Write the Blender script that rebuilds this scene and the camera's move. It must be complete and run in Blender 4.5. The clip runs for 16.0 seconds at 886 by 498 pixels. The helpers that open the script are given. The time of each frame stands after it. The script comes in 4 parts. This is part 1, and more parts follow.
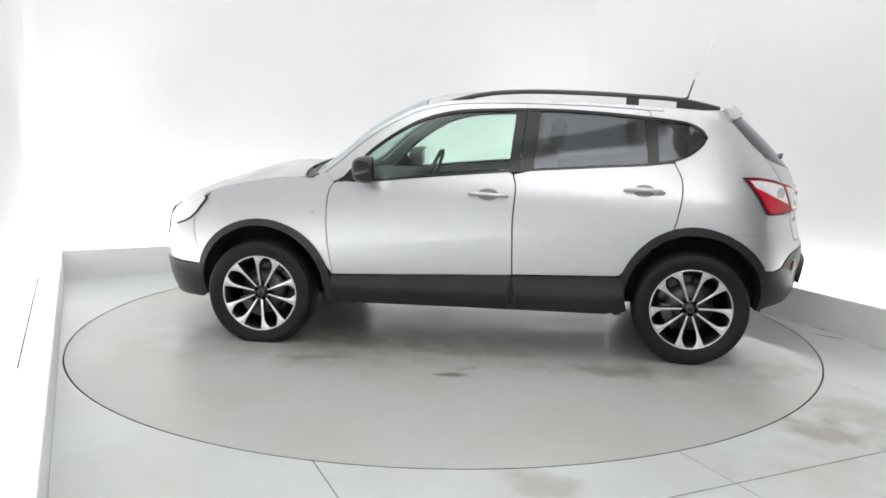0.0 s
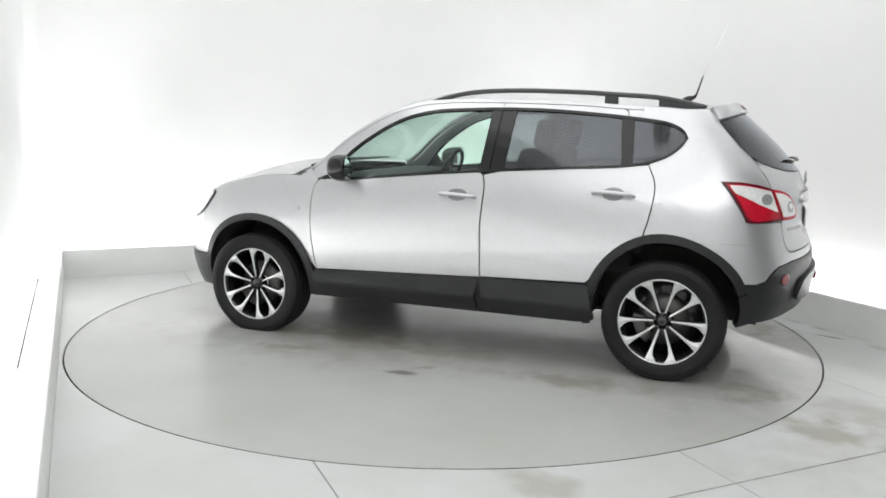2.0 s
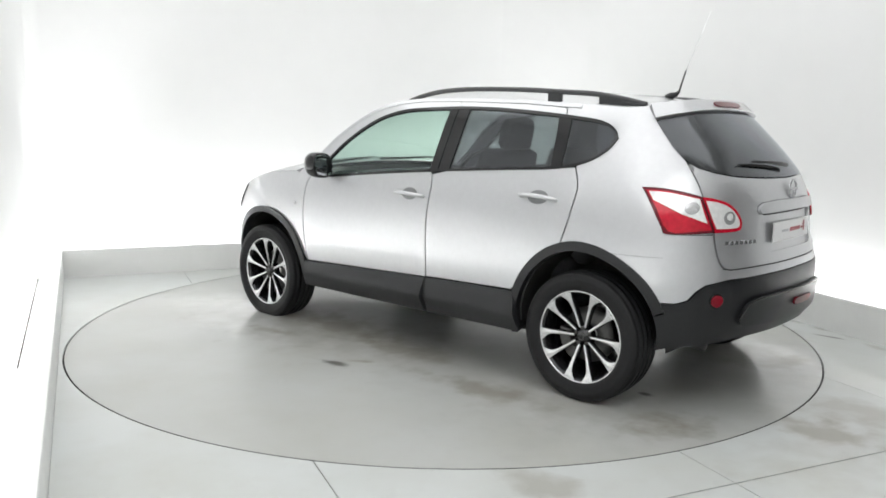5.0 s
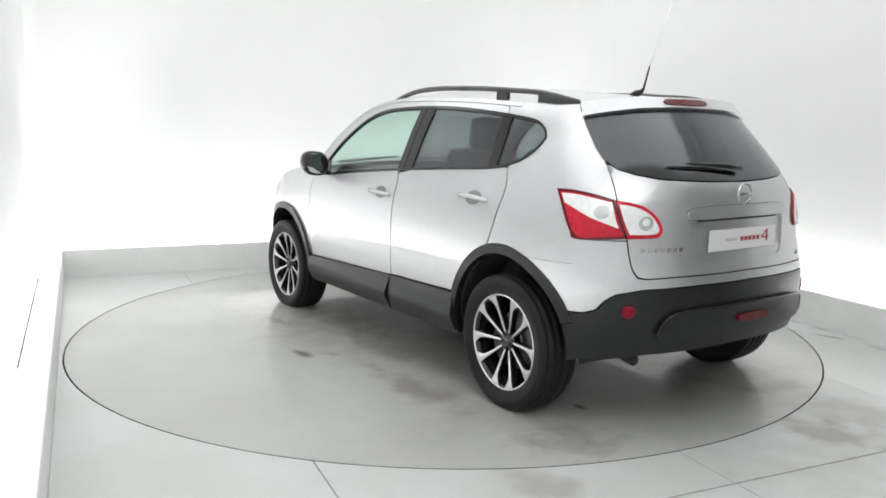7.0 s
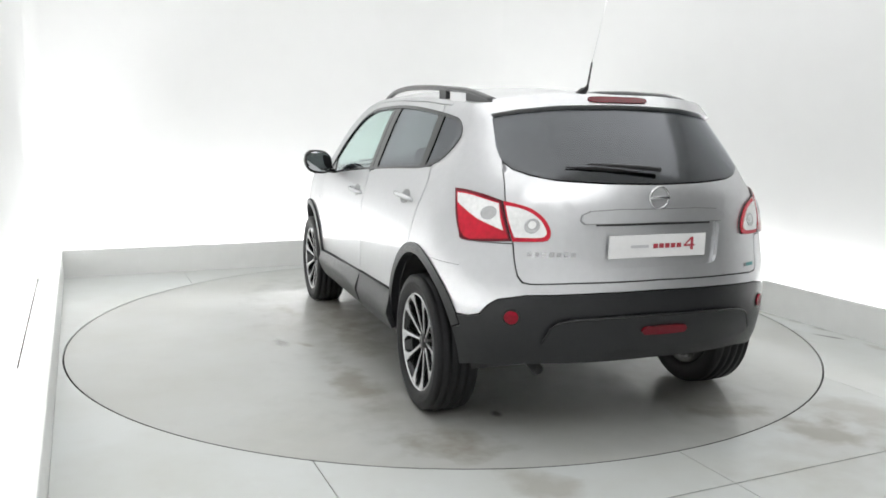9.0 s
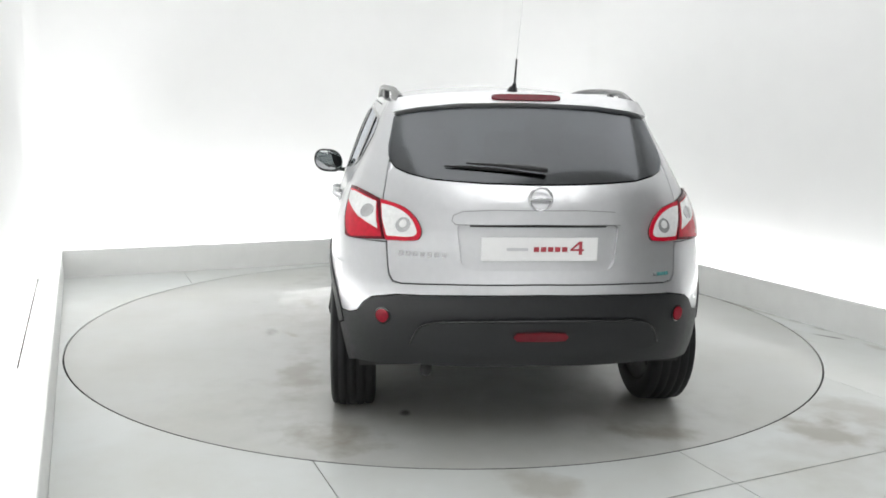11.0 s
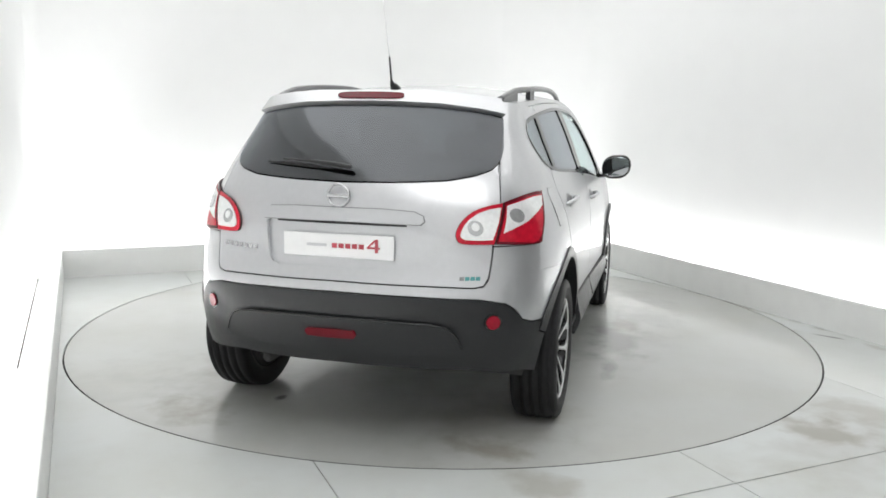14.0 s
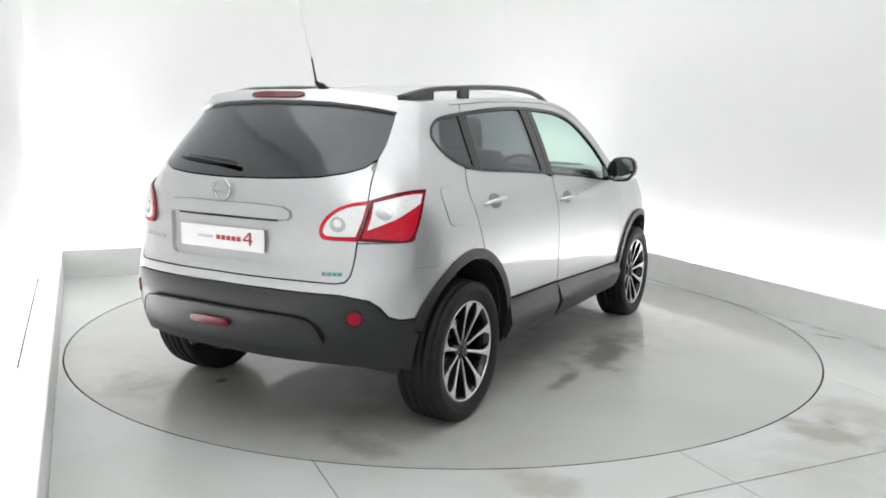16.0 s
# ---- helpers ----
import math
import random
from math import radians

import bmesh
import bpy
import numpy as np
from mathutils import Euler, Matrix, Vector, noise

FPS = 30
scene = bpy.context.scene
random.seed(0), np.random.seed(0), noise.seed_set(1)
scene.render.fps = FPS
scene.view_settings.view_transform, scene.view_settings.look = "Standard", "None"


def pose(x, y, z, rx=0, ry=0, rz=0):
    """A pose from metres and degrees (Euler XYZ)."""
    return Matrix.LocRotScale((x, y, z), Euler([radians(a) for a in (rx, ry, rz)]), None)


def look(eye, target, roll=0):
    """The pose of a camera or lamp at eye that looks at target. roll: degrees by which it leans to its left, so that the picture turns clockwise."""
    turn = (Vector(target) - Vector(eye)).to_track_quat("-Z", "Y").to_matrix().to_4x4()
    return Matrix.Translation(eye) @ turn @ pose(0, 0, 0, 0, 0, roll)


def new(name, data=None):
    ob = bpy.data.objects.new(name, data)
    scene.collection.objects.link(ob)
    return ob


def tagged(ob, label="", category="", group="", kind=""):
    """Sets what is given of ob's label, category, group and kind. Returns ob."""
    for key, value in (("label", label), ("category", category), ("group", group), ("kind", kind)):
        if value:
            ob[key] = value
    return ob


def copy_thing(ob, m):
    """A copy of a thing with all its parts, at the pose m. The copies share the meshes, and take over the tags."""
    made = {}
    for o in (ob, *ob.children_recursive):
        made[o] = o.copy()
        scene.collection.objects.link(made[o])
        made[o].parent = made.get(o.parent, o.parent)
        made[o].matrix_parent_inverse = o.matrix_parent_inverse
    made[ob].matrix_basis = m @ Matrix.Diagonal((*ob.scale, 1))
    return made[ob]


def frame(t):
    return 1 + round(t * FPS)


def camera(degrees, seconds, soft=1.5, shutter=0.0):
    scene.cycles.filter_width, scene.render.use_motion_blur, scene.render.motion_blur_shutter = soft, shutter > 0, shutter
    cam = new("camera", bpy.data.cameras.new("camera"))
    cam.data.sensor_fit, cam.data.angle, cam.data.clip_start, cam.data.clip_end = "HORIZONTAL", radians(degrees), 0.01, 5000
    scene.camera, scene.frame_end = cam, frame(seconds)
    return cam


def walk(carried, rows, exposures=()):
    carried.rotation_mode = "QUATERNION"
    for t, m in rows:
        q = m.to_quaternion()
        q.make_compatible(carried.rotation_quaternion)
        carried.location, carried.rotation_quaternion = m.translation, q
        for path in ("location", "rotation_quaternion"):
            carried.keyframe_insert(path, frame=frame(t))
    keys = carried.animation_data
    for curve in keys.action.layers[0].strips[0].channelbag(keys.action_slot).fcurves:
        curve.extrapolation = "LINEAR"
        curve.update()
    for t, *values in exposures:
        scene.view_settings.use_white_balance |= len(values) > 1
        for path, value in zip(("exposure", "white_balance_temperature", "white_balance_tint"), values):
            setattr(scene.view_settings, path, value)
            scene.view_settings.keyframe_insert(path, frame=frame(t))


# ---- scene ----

# ---- camera: it stands still beside the turntable ----
def turn(t):
    """The turntable's angle in degrees at t seconds."""
    return 172.32 - 6.7167 * t - 0.02257 * t * t + 0.000342 * t ** 3


EYE = (0.0, -5.596, 1.4144)
AIM = look(EYE, (-0.002336, -4.60836, 1.257685), 0.988)
cam = camera(57.2, 16.0, soft=1.7)
walk(cam, [(0, AIM), (16, AIM)], exposures=[(0, 0.0), (16, 0.0)])

# ---- light: a luminous ceiling, an added front fill, and strips of light in the trough round the platform ----
ROOM = 24.3            # the room's turn against the camera, degrees
EDGE, BACK, FRONT_EDGE = 2.47, 2.58, -2.79
WALL_SIDE, WALL_BACK, WALL_FRONT, CEILING = 2.69, 2.98, -6.9, 3.5
ROOM_M = pose(0, 0, 0, 0, 0, ROOM)

world = bpy.data.worlds.new("world")
scene.world = world
world.use_nodes = True
world.node_tree.nodes["Background"].inputs[0].default_value = (0.9, 0.95, 1.0, 1)
world.node_tree.nodes["Background"].inputs[1].default_value = 0.3


def area(name, u, v, z, su, sv, power, rx=0.0, ry=0.0, color=(1, 1, 1)):
    data = bpy.data.lights.new(name, "AREA")
    data.shape, data.size, data.size_y, data.energy, data.color = "RECTANGLE", su, sv, power, color
    ob = new(name, data)
    ob.matrix_world = ROOM_M @ pose(u, v, z, rx, ry, 0)
    return ob


area("ceiling_light", 0.0, -0.4, 3.42, 4.4, 5.0, 74, color=(1.0, 1.0, 1.0))
# Added fill with no seen source, set left to brighten flank and tail.
area("front_fill_light", -0.9, -4.6, 3.42, 3.0, 2.6, 52, color=(1.0, 1.0, 1.0))
area("trough_light_back", 0.0, 2.74, 0.06, 4.9, 0.12, 48, rx=172)
# Its stretch forward of the platform is unseen, added to brighten the tail.
area("trough_light_left", -2.595, -1.9, 0.06, 0.10, 9.4, 98, ry=172)
area("trough_light_right", 2.595, 0.1, 0.06, 0.10, 5.4, 44, ry=-172)


# ---- materials ----
def material(name, color, rough=0.5, metal=0.0, coat=0.0, grain=0.0, scale=30.0, bump=0.0, bump_scale=200.0, rough_var=0.0, spec=0.5):
    """Colour, gloss, and two scales of variation in colour, gloss and relief."""
    m = bpy.data.materials.new(name)
    m.use_nodes = True
    t = m.node_tree
    b = t.nodes["Principled BSDF"]
    b.inputs["Base Color"].default_value = (*color, 1)
    b.inputs["Roughness"].default_value = rough
    b.inputs["Metallic"].default_value = metal
    b.inputs["Coat Weight"].default_value = coat
    b.inputs["Coat Roughness"].default_value = 0.04
    b.inputs["Specular IOR Level"].default_value = spec
    co = t.nodes.new("ShaderNodeTexCoord")
    if grain or rough_var:
        n1, n2 = t.nodes.new("ShaderNodeTexNoise"), t.nodes.new("ShaderNodeTexNoise")
        n1.inputs["Scale"].default_value, n2.inputs["Scale"].default_value = scale, scale / 14
        n1.inputs["Detail"].default_value = 6
        t.links.new(co.outputs["Object"], n1.inputs["Vector"])
        t.links.new(co.outputs["Object"], n2.inputs["Vector"])
        add = t.nodes.new("ShaderNodeMath")
        add.operation = "ADD"
        t.links.new(n1.outputs["Fac"], add.inputs[0])
        t.links.new(n2.outputs["Fac"], add.inputs[1])
        ramp = t.nodes.new("ShaderNodeMapRange")
        ramp.inputs["From Min"].default_value, ramp.inputs["From Max"].default_value = 0.6, 1.4
        ramp.inputs["To Min"].default_value, ramp.inputs["To Max"].default_value = 1 - grain, 1 + grain
        t.links.new(add.outputs[0], ramp.inputs["Value"])
        mul = t.nodes.new("ShaderNodeVectorMath")
        mul.operation = "SCALE"
        mul.inputs[0].default_value = color
        t.links.new(ramp.outputs[0], mul.inputs["Scale"])
        t.links.new(mul.outputs[0], b.inputs["Base Color"])
        if rough_var:
            rr = t.nodes.new("ShaderNodeMapRange")
            rr.inputs["From Min"].default_value, rr.inputs["From Max"].default_value = 0.6, 1.4
            rr.inputs["To Min"].default_value, rr.inputs["To Max"].default_value = rough - rough_var, rough + rough_var
            t.links.new(add.outputs[0], rr.inputs["Value"])
            t.links.new(rr.outputs[0], b.inputs["Roughness"])
    if bump:
        n3, bp = t.nodes.new("ShaderNodeTexNoise"), t.nodes.new("ShaderNodeBump")
        n3.inputs["Scale"].default_value, bp.inputs["Strength"].default_value, bp.inputs["Distance"].default_value = bump_scale, bump, 0.002
        t.links.new(co.outputs["Object"], n3.inputs["Vector"])
        t.links.new(n3.outputs["Fac"], bp.inputs["Height"])
        t.links.new(bp.outputs[0], b.inputs["Normal"])
    return m


def glass(name, tint, ior=1.45, rough=0.0):
    m = bpy.data.materials.new(name)
    m.use_nodes = True
    t = m.node_tree
    t.nodes.remove(t.nodes["Principled BSDF"])
    clear, gloss, mix, lw, power, fr = (t.nodes.new(k) for k in ("ShaderNodeBsdfTransparent", "ShaderNodeBsdfGlossy", "ShaderNodeMixShader", "ShaderNodeLayerWeight", "ShaderNodeMath", "ShaderNodeMath"))
    clear.inputs[0].default_value = (*tint, 1)
    gloss.inputs["Roughness"].default_value = rough
    gloss.inputs["Color"].default_value = (0.92, 0.95, 1.0, 1)
    lw.inputs[0].default_value = 0.5
    power.operation, power.inputs[1].default_value = "POWER", 4.0
    fr.operation, fr.inputs[1].default_value, fr.inputs[2].default_value = "MULTIPLY_ADD", 0.8, ((ior - 1) / (ior + 1)) ** 2
    t.links.new(lw.outputs["Facing"], power.inputs[0])
    t.links.new(power.outputs[0], fr.inputs[0])
    t.links.new(fr.outputs[0], mix.inputs[0])
    t.links.new(clear.outputs[0], mix.inputs[1])
    t.links.new(gloss.outputs[0], mix.inputs[2])
    t.links.new(mix.outputs[0], t.nodes["Material Output"].inputs[0])
    return m


def floor_paint(name, base, stains):
    """Grey floor paint, scuffed, with dirt: stains are (x, y, half length, half width, turn, colour, strength),
    with no colour for a film of water."""
    m = material(name, base, rough=0.26, spec=0.36)
    t = m.node_tree
    b = t.nodes["Principled BSDF"]
    co = t.nodes.new("ShaderNodeTexCoord")

    def noisy(scale, detail=5.0):
        n = t.nodes.new("ShaderNodeTexNoise")
        n.inputs["Scale"].default_value, n.inputs["Detail"].default_value = scale, detail
        t.links.new(co.outputs["Object"], n.inputs["Vector"])
        return n

    def ranged(sock, a, b_, c, d):
        r = t.nodes.new("ShaderNodeMapRange")
        r.inputs["From Min"].default_value, r.inputs["From Max"].default_value = a, b_
        r.inputs["To Min"].default_value, r.inputs["To Max"].default_value = c, d
        t.links.new(sock, r.inputs["Value"])
        return r.outputs[0]

    def mixed(fac, a, color):
        x = t.nodes.new("ShaderNodeMix")
        x.data_type = "RGBA"
        t.links.new(fac, x.inputs[0])
        if isinstance(a, tuple):
            x.inputs[6].default_value = (*a, 1)
        else:
            t.links.new(a, x.inputs[6])
        x.inputs[7].default_value = (*color, 1)
        return x.outputs[2]

    col = mixed(ranged(noisy(1.3).outputs["Fac"], 0.42, 0.75, 0, 0.55), base, tuple(c * f for c, f in zip(base, (0.84, 0.82, 0.76))))
    col = mixed(ranged(noisy(9.0, 8).outputs["Fac"], 0.5, 0.85, 0, 0.16), col, (0.42, 0.40, 0.36))
    edge, wet = noisy(6.0, 6), None
    for x, y, a, c, turned, color, strength in stains:
        mp = t.nodes.new("ShaderNodeMapping")
        mp.vector_type = "TEXTURE"
        mp.inputs["Location"].default_value = (x, y, 0)
        mp.inputs["Rotation"].default_value = (0, 0, radians(turned))
        mp.inputs["Scale"].default_value = (a, c, 1)
        t.links.new(co.outputs["Object"], mp.inputs[0])
        ln = t.nodes.new("ShaderNodeVectorMath")
        ln.operation = "LENGTH"
        t.links.new(mp.outputs[0], ln.inputs[0])
        sm = t.nodes.new("ShaderNodeMath")
        sm.operation = "MULTIPLY_ADD"
        t.links.new(edge.outputs["Fac"], sm.inputs[0])
        sm.inputs[1].default_value = 2.4
        t.links.new(ln.outputs["Value"], sm.inputs[2])
        if color:
            col = mixed(ranged(sm.outputs[0], 1.5, 2.3, strength, 0.0), col, color)
        if color in (DARK, None):
            film = ranged(sm.outputs[0], 1.7, 2.6, 1.0 if color else strength, 0.0)
            if wet:
                most = t.nodes.new("ShaderNodeMath")
                most.operation = "MAXIMUM"
                t.links.new(wet, most.inputs[0])
                t.links.new(film, most.inputs[1])
                film = most.outputs[0]
            wet = film
    t.links.new(col, b.inputs["Base Color"])
    dry = ranged(noisy(2.2, 7).outputs["Fac"], 0.3, 0.7, 0.31, 0.42)
    t.links.new(dry, b.inputs["Roughness"])
    t.links.new(ranged(wet, 0, 1, 0.12, 0.7), b.inputs["Coat Weight"])
    b.inputs["Coat Roughness"].default_value = 0.08
    bp = t.nodes.new("ShaderNodeBump")
    bp.inputs["Strength"].default_value, bp.inputs["Distance"].default_value = 0.05, 0.004
    t.links.new(noisy(4.0, 9).outputs["Fac"], bp.inputs["Height"])
    t.links.new(bp.outputs[0], b.inputs["Normal"])
    return m


BROWN, DARK = (0.24, 0.21, 0.16), (0.10, 0.095, 0.085)
PAINT = material("silver paint", (0.60, 0.605, 0.62), rough=0.36, metal=0.84, coat=0.7, grain=0.03, scale=500, bump=0.02, bump_scale=900)
PLASTIC = material("black textured plastic", (0.012, 0.0125, 0.014), rough=0.36, spec=0.45, rough_var=0.05, grain=0.2, scale=60, bump=0.25, bump_scale=700)
RAIL_GREY = material("dark grey lacquered rail", (0.035, 0.036, 0.038), rough=0.3, metal=0.35, coat=0.5, grain=0.1)
GLOSS_BLACK = material("gloss black trim", (0.011, 0.011, 0.012), rough=0.14, spec=0.35, coat=0.3, grain=0.1, scale=20)
RUBBER = material("tyre rubber", (0.011, 0.011, 0.012), rough=0.55, spec=0.28, grain=0.3, scale=40, bump=0.3, bump_scale=300)
RIM_BLACK = material("black lacquered alloy", (0.014, 0.014, 0.016), rough=0.25, metal=0.3, coat=0.5, grain=0.1)
RIM_SILVER = material("machined alloy", (0.72, 0.72, 0.73), rough=0.26, metal=0.9, grain=0.06, scale=120)
STEEL = material("brake disc steel", (0.13, 0.128, 0.125), rough=0.42, metal=0.9, grain=0.15, scale=80)
BADGE_CHROME = material("dulled badge chrome", (0.55, 0.55, 0.56), rough=0.22, metal=1.0, grain=0.05)
CHROME = material("chrome", (0.85, 0.85, 0.86), rough=0.08, metal=1.0, grain=0.02)
RED_LENS = material("red lens", (0.52, 0.006, 0.026), rough=0.16, spec=0.3, coat=0.3, grain=0.3, scale=45)
DARK_RED = material("dark red lens", (0.12, 0.003, 0.010), rough=0.16, spec=0.3, coat=0.15, grain=0.15, scale=40)
REFLECTOR_RED = material("reflector red", (0.27, 0.004, 0.018), rough=0.2, spec=0.3, grain=0.3, scale=90)
CLEAR_LENS = material("clear lens over reflector", (0.84, 0.84, 0.84), rough=0.2, metal=0.2, coat=0.6, grain=0.16, scale=60)
GREY_LENS = material("bulb reflector", (0.55, 0.55, 0.56), rough=0.2, metal=0.6, coat=0.8, grain=0.2, scale=60)
UNDER = material("underbody", (0.030, 0.030, 0.030), rough=0.8, grain=0.4, scale=15)
TRIM_CLOTH = material("dark cabin cloth", (0.030, 0.031, 0.034), rough=0.85, grain=0.2, scale=90, bump=0.2, bump_scale=500)
# Silver as it looks in shaded recesses; also a badge bar's plain grey.
SHADE_BADGE_GREY = material("recess shade and badge grey", (0.26, 0.265, 0.27), rough=0.4, metal=0.4, grain=0.05)
TRIM_GREY = material("grey cabin trim", (0.16, 0.165, 0.17), rough=0.6, grain=0.1, scale=60)
PLATE_WHITE = material("white plate", (0.80, 0.80, 0.80), rough=0.3, grain=0.03)
PRINT_GREY = material("grey print", (0.55, 0.55, 0.57), rough=0.4)
PRINT_RED = material("red print", (0.42, 0.05, 0.07), rough=0.4)
TEAL = material("teal badge", (0.10, 0.32, 0.32), rough=0.3, metal=0.4)
CLEAR_GLASS = glass("green tinted glass", (0.89, 0.965, 0.93))
PRIVACY_GLASS = glass("dark privacy glass", (0.46, 0.47, 0.49), ior=1.80, rough=0.05)
REAR_GLASS = glass("dark rear glass", (0.16, 0.166, 0.182), ior=1.95, rough=0.10)
MIRROR = material("mirror glass", (0.80, 0.82, 0.83), rough=0.02, metal=1.0)
WALL_WHITE = material("white wall paint", (0.80, 0.805, 0.80), rough=0.6, grain=0.02, scale=3, bump=0.05, bump_scale=60)
# Only for the unseen wall stretch that darkens what the tail reflects.
REFLECTION_GREY = material("added grey for dark reflections", (0.13, 0.13, 0.13), rough=0.6, grain=0.05, scale=3, bump=0.05, bump_scale=60)
KERB_WHITE = material("white upstand paint", (0.78, 0.785, 0.77), rough=0.4, grain=0.05, scale=7, bump=0.08, bump_scale=50)
JOINT = material("dark joint", (0.03, 0.03, 0.028), rough=0.8, grain=0.3)
FLOOR_PAINT = floor_paint("grey floor paint", (0.570, 0.592, 0.582), [
    (0.83, -2.50, 0.30, 0.15, -70, BROWN, 0.6), (-0.70, -2.50, 0.20, 0.12, -60, BROWN, 0.42), (1.25, -2.45, 0.45, 0.24, -50, BROWN, 0.4), (1.0, -2.75, 0.9, 0.30, 0, BROWN, 0.22),
    (2.31, -1.26, 0.14, 0.020, -65, DARK, 0.8), (2.40, -1.95, 0.50, 0.05, -88, BROWN, 0.5), (2.42, -0.2, 0.8, 0.03, 90, BROWN, 0.6), (2.44, 0.6, 1.9, 0.012, 90, DARK, 0.6), (2.20, -0.75, 0.5, 0.12, 80, BROWN, 0.3)])
DISC_PAINT = floor_paint("grey turntable paint", (0.464, 0.475, 0.458), [
    (-0.18, 1.17, 0.12, 0.035, 10, DARK, 0.8), (-0.30, 1.03, 0.09, 0.03, 30, BROWN, 0.6), (-1.77, 0.37, 0.045, 0.03, 0, DARK, 1.0),
    (-2.08, 0.70, 0.26, 0.16, 60, BROWN, 0.65), (-2.10, -0.79, 0.20, 0.12, 70, BROWN, 0.6), (-1.13, 0.93, 0.40, 0.12, 5, BROWN, 0.55),
    (0.68, 0.98, 0.22, 0.07, 5, BROWN, 0.55), (-0.05, -1.20, 0.45, 0.17, 5, DARK, 0.55), (-0.70, -1.20, 0.20, 0.05, 0, DARK, 0.6),
    (0.30, -1.24, 0.24, 0.10, 0, BROWN, 0.5), (-0.26, 0.66, 0.45, 0.16, 0, BROWN, 0.5), (0.45, 0.60, 0.55, 0.22, 0, BROWN, 0.55),
    (0.35, 0.75, 1.1, 0.50, 0, BROWN, 0.22), (-1.55, 0.75, 0.55, 0.35, 20, BROWN, 0.22), (-1.75, -0.75, 0.5, 0.35, -20, BROWN, 0.25), (0.2, -1.0, 0.9, 0.40, 0, DARK, 0.14),
    (-1.85, 0.15, 0.65, 1.10, 0, None, 0.8), (0.9, -0.95, 0.7, 0.45, 0, None, 0.8), (0.9, 0.75, 0.8, 0.40, 0, None, 0.7), (-0.9, 0.55, 0.8, 0.5, 0, None, 0.6)])


# ---- mesh helpers ----
def mesh_of(name, bm, mat, parent=None, label="", smooth=True):
    me = bpy.data.meshes.new(name)
    for f in bm.faces:
        f.smooth = smooth
    bm.to_mesh(me)
    bm.free()
    me.materials.append(mat)
    ob = new(name, me)
    if parent:
        ob.parent = parent
    if label:
        ob["label"] = label
    return ob


part = mesh_of


def box_bm(cx, cy, cz, sx, sy, sz, bevel=0.0, segments=2):
    bm = bmesh.new()
    bmesh.ops.create_cube(bm, size=1, matrix=Matrix.LocRotScale((cx, cy, cz), None, (sx, sy, sz)))
    if bevel:
        bmesh.ops.bevel(bm, geom=bm.edges[:], offset=bevel, segments=segments, affect="EDGES", profile=0.5)
    return bm


def curve(points, n=5):
    """A smooth line through the points (Catmull-Rom)."""
    p = [Vector(a) for a in points]
    p = [2 * p[0] - p[1]] + p + [2 * p[-1] - p[-2]]
    out = []
    for i in range(1, len(p) - 2):
        for k in range(n):
            s = k / n
            out.append(0.5 * (2 * p[i] + (p[i + 1] - p[i - 1]) * s + (2 * p[i - 1] - 5 * p[i] + 4 * p[i + 1] - p[i + 2]) * s * s
                              + (3 * p[i] - p[i - 1] - 3 * p[i + 1] + p[i + 2]) * s ** 3))
    out.append(p[-2])
    return [tuple(a) for a in out]


def flat_bm(outline, holes=(), step=0.07):
    """A flat outline with holes, cut into small pieces."""
    bm = bmesh.new()
    for loop in (outline, *holes):
        vs = [bm.verts.new((a[0], a[1], 0)) for a in loop]
        for i, v in enumerate(vs):
            bm.edges.new((v, vs[i - 1]))
    bmesh.ops.triangle_fill(bm, use_beauty=True, use_dissolve=False, edges=bm.edges[:])
    xs, ys = [a[0] for a in outline], [a[1] for a in outline]
    for k in range(math.ceil(min(xs) / step), math.floor(max(xs) / step) + 1):
        bmesh.ops.bisect_plane(bm, geom=bm.verts[:] + bm.edges[:] + bm.faces[:], dist=1e-5, plane_co=(k * step, 0, 0), plane_no=(1, 0, 0))
    for k in range(math.ceil(min(ys) / step), math.floor(max(ys) / step) + 1):
        bmesh.ops.bisect_plane(bm, geom=bm.verts[:] + bm.edges[:] + bm.faces[:], dist=1e-5, plane_co=(0, k * step, 0), plane_no=(0, 1, 0))
    return bm


def slab_bm(flat, lift, off=0.0, thick=0.018, side=1):
    """The flat piece laid on a surface, with thickness and crisp edges."""
    bm = bmesh.new()
    outer, inner = {}, {}
    for v in flat.verts:
        for table, o in ((outer, off), (inner, off - thick)):
            p = lift(v.co.x, v.co.y, o)
            table[v] = bm.verts.new((p[0], p[1] * side, p[2]))
    for f in flat.faces:
        vs = list(f.verts)
        bm.faces.new([outer[v] for v in vs])
        bm.faces.new([inner[v] for v in reversed(vs)])
    for e in flat.edges:
        if len(e.link_faces) == 1:
            a, b = e.verts
            bm.faces.new((outer[a], outer[b], inner[b], inner[a]))
    bm.normal_update()
    bmesh.ops.recalc_face_normals(bm, faces=bm.faces[:])
    for e in flat.edges:
        if len(e.link_faces) == 1:
            for t in (outer, inner):
                x = bm.edges.get((t[e.verts[0]], t[e.verts[1]]))
                if x:
                    x.smooth = False
    flat.free()
    return bm


